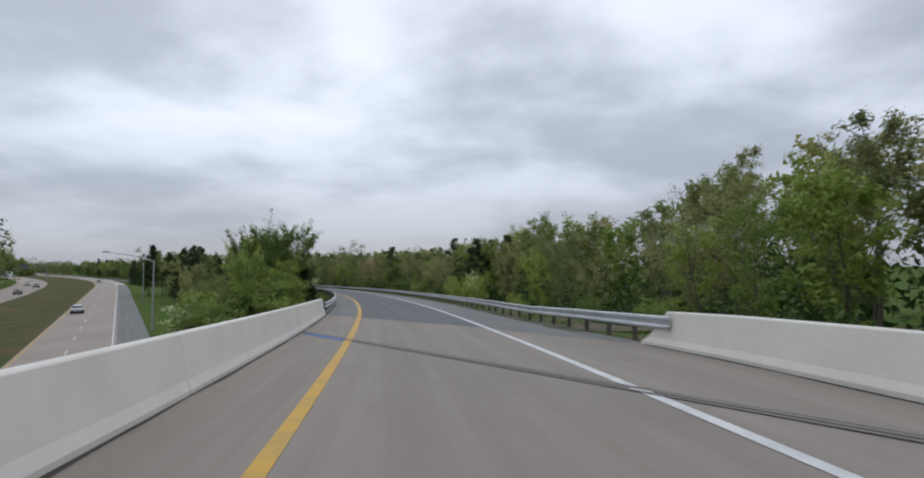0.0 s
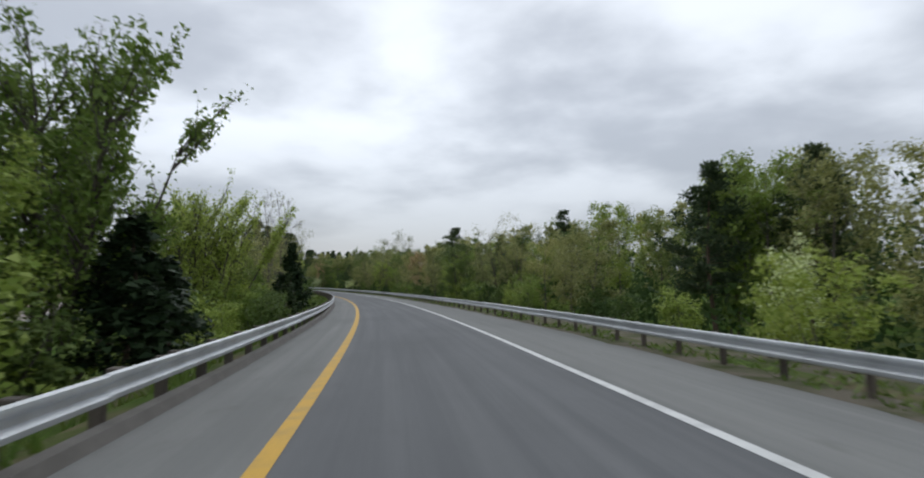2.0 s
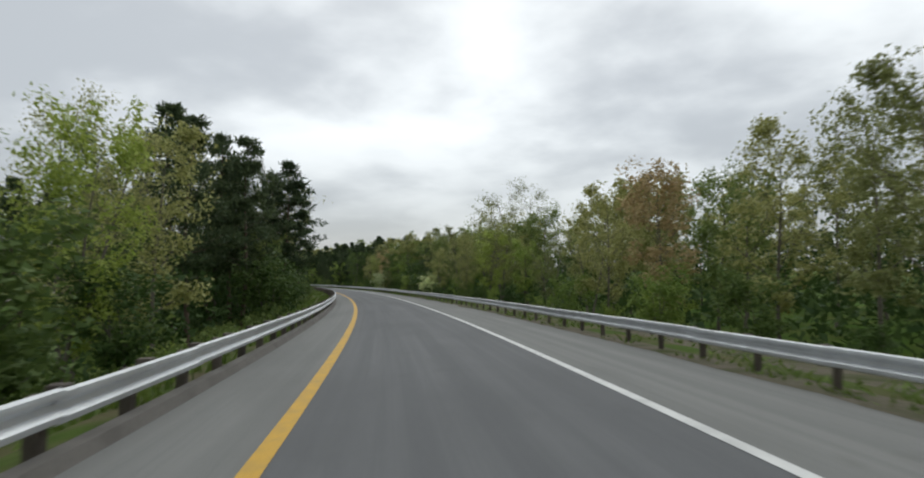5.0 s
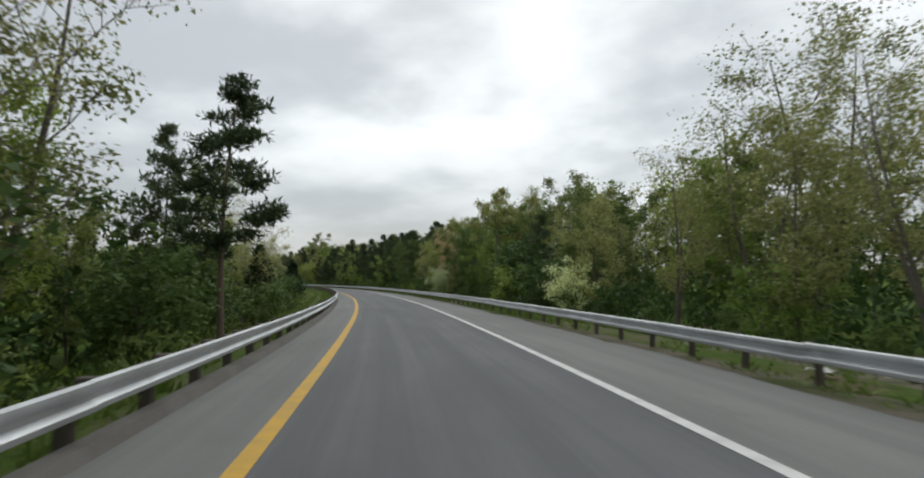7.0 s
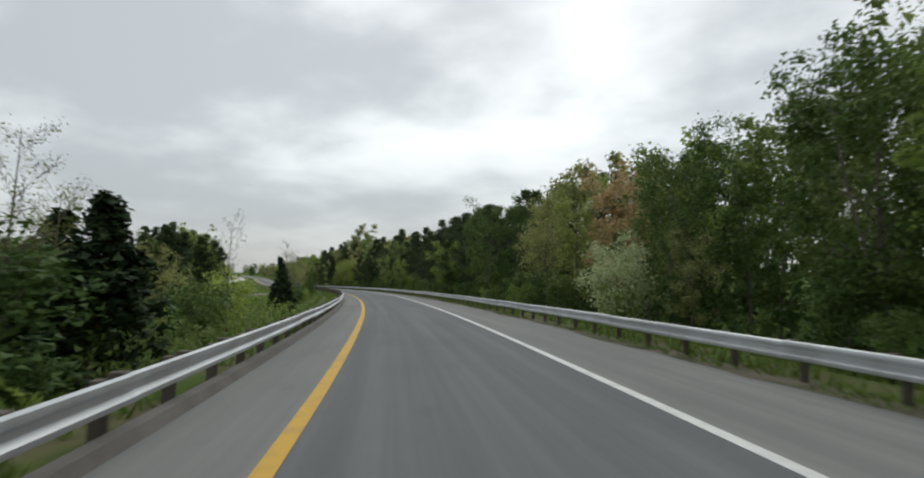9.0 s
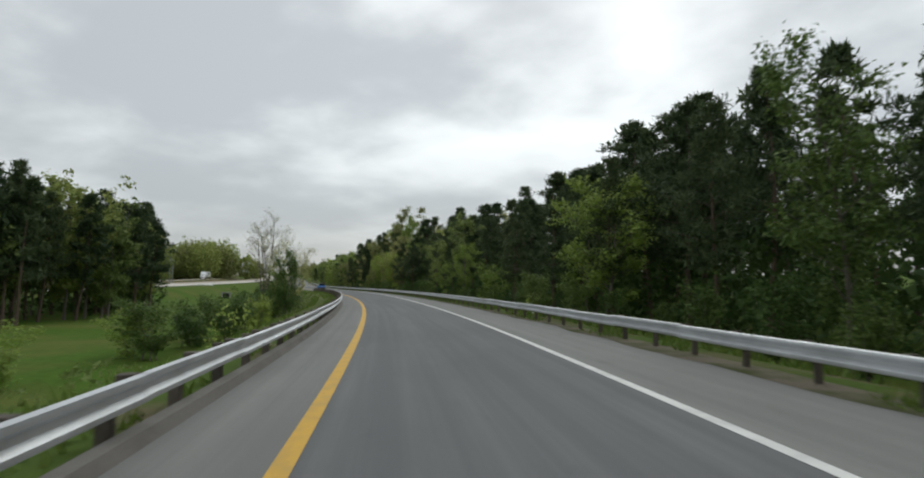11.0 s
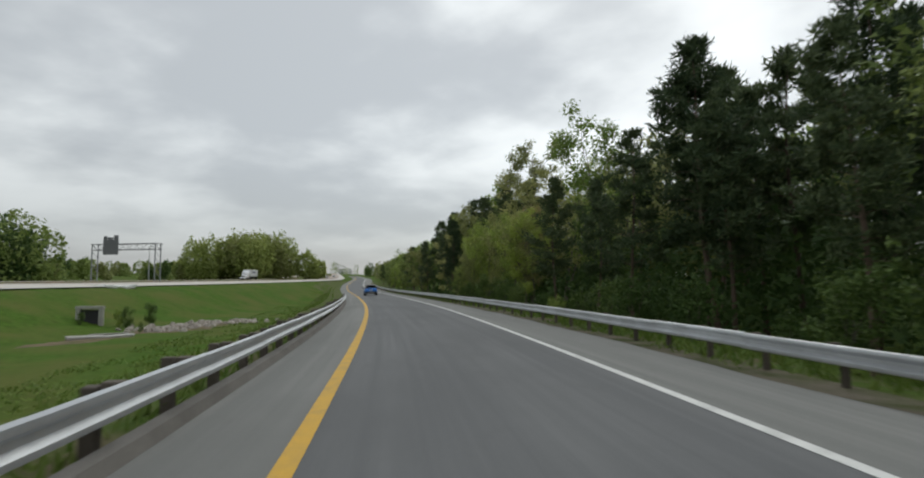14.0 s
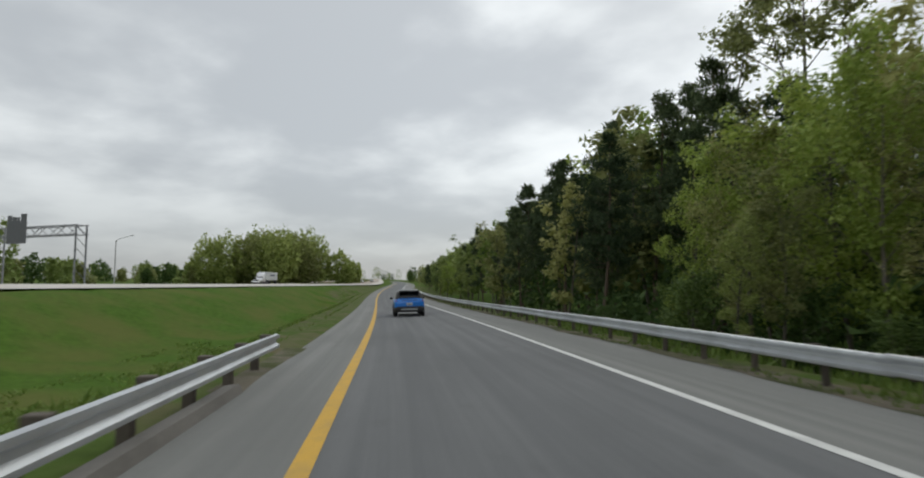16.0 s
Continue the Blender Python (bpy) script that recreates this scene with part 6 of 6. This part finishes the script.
tagged(new("riprap", mesh_of("riprap", verts, faces, M_ROCK)), "heap of broken grey-pink stones lining a ditch", "stones", kind="stuff")

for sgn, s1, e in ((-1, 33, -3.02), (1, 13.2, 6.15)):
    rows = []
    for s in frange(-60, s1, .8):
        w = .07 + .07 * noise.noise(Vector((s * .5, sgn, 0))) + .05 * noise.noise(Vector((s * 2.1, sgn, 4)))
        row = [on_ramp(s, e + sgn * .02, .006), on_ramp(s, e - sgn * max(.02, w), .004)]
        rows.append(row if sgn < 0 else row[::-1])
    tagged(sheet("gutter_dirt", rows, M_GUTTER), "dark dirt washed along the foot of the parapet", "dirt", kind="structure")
# ---------------------------------------------------------------- bridge joint, paint, litter, grass
rows = [[on_ramp(joint_at(d) + e, d, z) for e, z in ((-.28, -.004), (-.27, .008), (-.07, .008), (-.06, -.05), (.06, -.05), (.07, .008), (.27, .008), (.28, -.004))] for d in frange(-3.0, 6.4, .6)]
tagged(sheet("expansion_joint", rows, M_JOINTSTEEL), "dark steel expansion joint across the bridge", "expansion joint", kind="structure")
rows = [[on_ramp(joint_at(d) + e, d, -.03) for e in (-.055, .055)] for d in frange(-3.0, 6.4, .6)]
for e in (-.33, .27):
    edge_rows = [[on_ramp(joint_at(d) + e + .012 * math.sin(5 * d), d, .012), on_ramp(joint_at(d) + e + .07, d, .012)] for d in frange(-3.0, 6.4, .6)]
    tagged(sheet("joint_edge", edge_rows, M_JOINT), "black edge strip of the bridge joint", "joint edge", kind="structure")
tagged(sheet("joint_seal", rows, M_JOINT), "black rubber seal in the expansion joint", "joint seal", kind="structure")
rows = [[on_ramp(joint_at(d) - .62 + .06 * math.sin(7 * d), d, .010), on_ramp(joint_at(d) - .12, d, .012)] for d in frange(-2.75, -1.3, .12)]
tagged(sheet("survey_paint", rows, M_BLUESPRAY), "faded blue spray paint across the slab", "paint mark", kind="structure")

rows = [[on_ramp(382.4 + u, d, .005) for d in (-2.42, -2.05)] for u in (0, .3, .6, .9)]
tagged(sheet("drain_frame", rows, M_JOINTSTEEL), "rusty steel drain frame set in the shoulder", "drain", kind="structure")
verts, faces = [], []
for i in range(7):
    for d in (-2.38 + .05 * i,):
        b = len(verts)
        verts += [on_ramp(382.45, d, .009), on_ramp(382.45, d + .025, .009), on_ramp(383.25, d + .025, .009), on_ramp(383.25, d, .009)]
        faces.append((b, b + 1, b + 2, b + 3))
tagged(new("drain_slots", mesh_of("drain_slots", verts, faces, M_JOINT)), "dark slots of a shoulder drain", "drain", kind="structure")
rs = random.Random(31)
for i in range(7):
    s0 = rs.uniform(34, 420)
    d0 = rs.uniform(d_yellow(s0) + .2, d_rail_right(s0) - .5)
    pts = []
    d, q = d0, s0
    for j in range(9):
        pts.append((q, d))
        q += rs.uniform(.4, 1.0)
        d += rs.uniform(-.09, .09)
    rows = [[on_ramp(a, min(b, d_rail_right(a) - .2) - .008, .004), on_ramp(a, min(b, d_rail_right(a) - .2) + .008, .004)] for a, b in pts]
    tagged(sheet("crack_seal", rows, M_CURB), "thin black sealed crack in the asphalt", "road crack", kind="structure")


def litter(s, d, size, turn):
    """A crumpled pale scrap lying on the verge."""
    bm = bmesh.new()
    bmesh.ops.create_grid(bm, x_segments=5, y_segments=4, size=.5)
    rl = random.Random(int(s))
    for v in bm.verts:
        v.co.z += rl.uniform(0, .35)
        v.co.x += rl.uniform(-.06, .06)
    me = bpy.data.meshes.new("litter")
    bm.to_mesh(me)
    bm.free()
    me.materials.append(M_LITTER)
    o = tagged(new("litter", me), "crumpled white plastic scrap on the verge", "litter", "roadside litter")
    o.modifiers.new("solid", "SOLIDIFY").thickness = .02
    p = on_ramp(s, d)
    o.matrix_basis = Matrix.Translation((p.x, p.y, max(p.z, ground_z(p.x, p.y)) + .02)) @ Matrix.Rotation(turn, 4, "Z") @ Matrix.Diagonal((size, size * .7, size * .6, 1))


for s, d, size, turn in ((56.0, 8.1, .35, .4), (57.5, 8.6, .2, 1), (181.0, 7.4, .45, .7), (180.2, 7.9, .25, 1.4), (165.5, 7.9, .3, 2), (300.0, 7.9, .25, .3), (331, 8.0, .2, 1), (345.5, 8.2, .2, 2)):
    litter(s, d, size, turn)

rng_g = np.random.default_rng(21)
blades = []
for sgn, s0, s1, e0, e1, n, hi in ((1, 24, 205, 2.7, 5.2, 9000, .34), (1, 22, 205, -.05, 2.7, 9000, .17), (1, 195, 470, -.1, .55, 9000, .2), (1, 195, 425, .35, 4.2, 17000, .34), (-1, 40, 405, .35, 3.2, 20000, .36), (-1, 405, 520, 1.6, 5.0, 6000, .3), (-1, 338, 430, 3.0, 9, 16000, .16)):
    ss = rng_g.uniform(s0, s1, n)
    ee = e0 + (e1 - e0) * rng_g.uniform(0, 1, n) ** 1.3
    keep = np.array([noise.noise(Vector((a * .35, b * .8 + 7 * sgn, 1.7))) for a, b in zip(ss, ee)]) > -.12
    ss, ee = ss[keep], ee[keep]
    hd = np.interp(ss, S, AH)
    edge = np.array([d_rail_left(a) if sgn < 0 else d_rail_right(a) for a in ss])
    dd = edge + sgn * ee
    px, py = np.interp(ss, S, AX) + np.cos(hd) * dd, np.interp(ss, S, AY) + np.sin(hd) * dd
    zr = np.interp(ss, S, AZ) + BANK * dd - (.28 if sgn > 0 else 0)
    zg = ground_heights(px, py, False) + .03
    q = np.clip((ee - .4) / 1.6, 0, 1)
    pz = zr * (1 - q) + zg * q - .02
    hgt = hi * rng_g.uniform(.35, 1.0, len(ss))
    az, ln = rng_g.uniform(0, 6.283, len(ss)), rng_g.normal(0, .12, (len(ss), 2))
    wd = .045
    blades.append(np.stack([np.stack([px + np.cos(az) * wd, py + np.sin(az) * wd, pz], 1), np.stack([px - np.cos(az) * wd, py - np.sin(az) * wd, pz], 1), np.stack([px + ln[:, 0], py + ln[:, 1], pz + hgt], 1)], 1).reshape(-1, 3))
blades = np.concatenate(blades)
me = bpy.data.meshes.new("grass")
me.from_pydata(blades.tolist(), [], [(3 * i, 3 * i + 1, 3 * i + 2) for i in range(len(blades) // 3)])
me.materials.append(M_GRASSBLADE)
tagged(new("grass", me), "long tufted grass and weeds along the rails", "grass", kind="stuff")
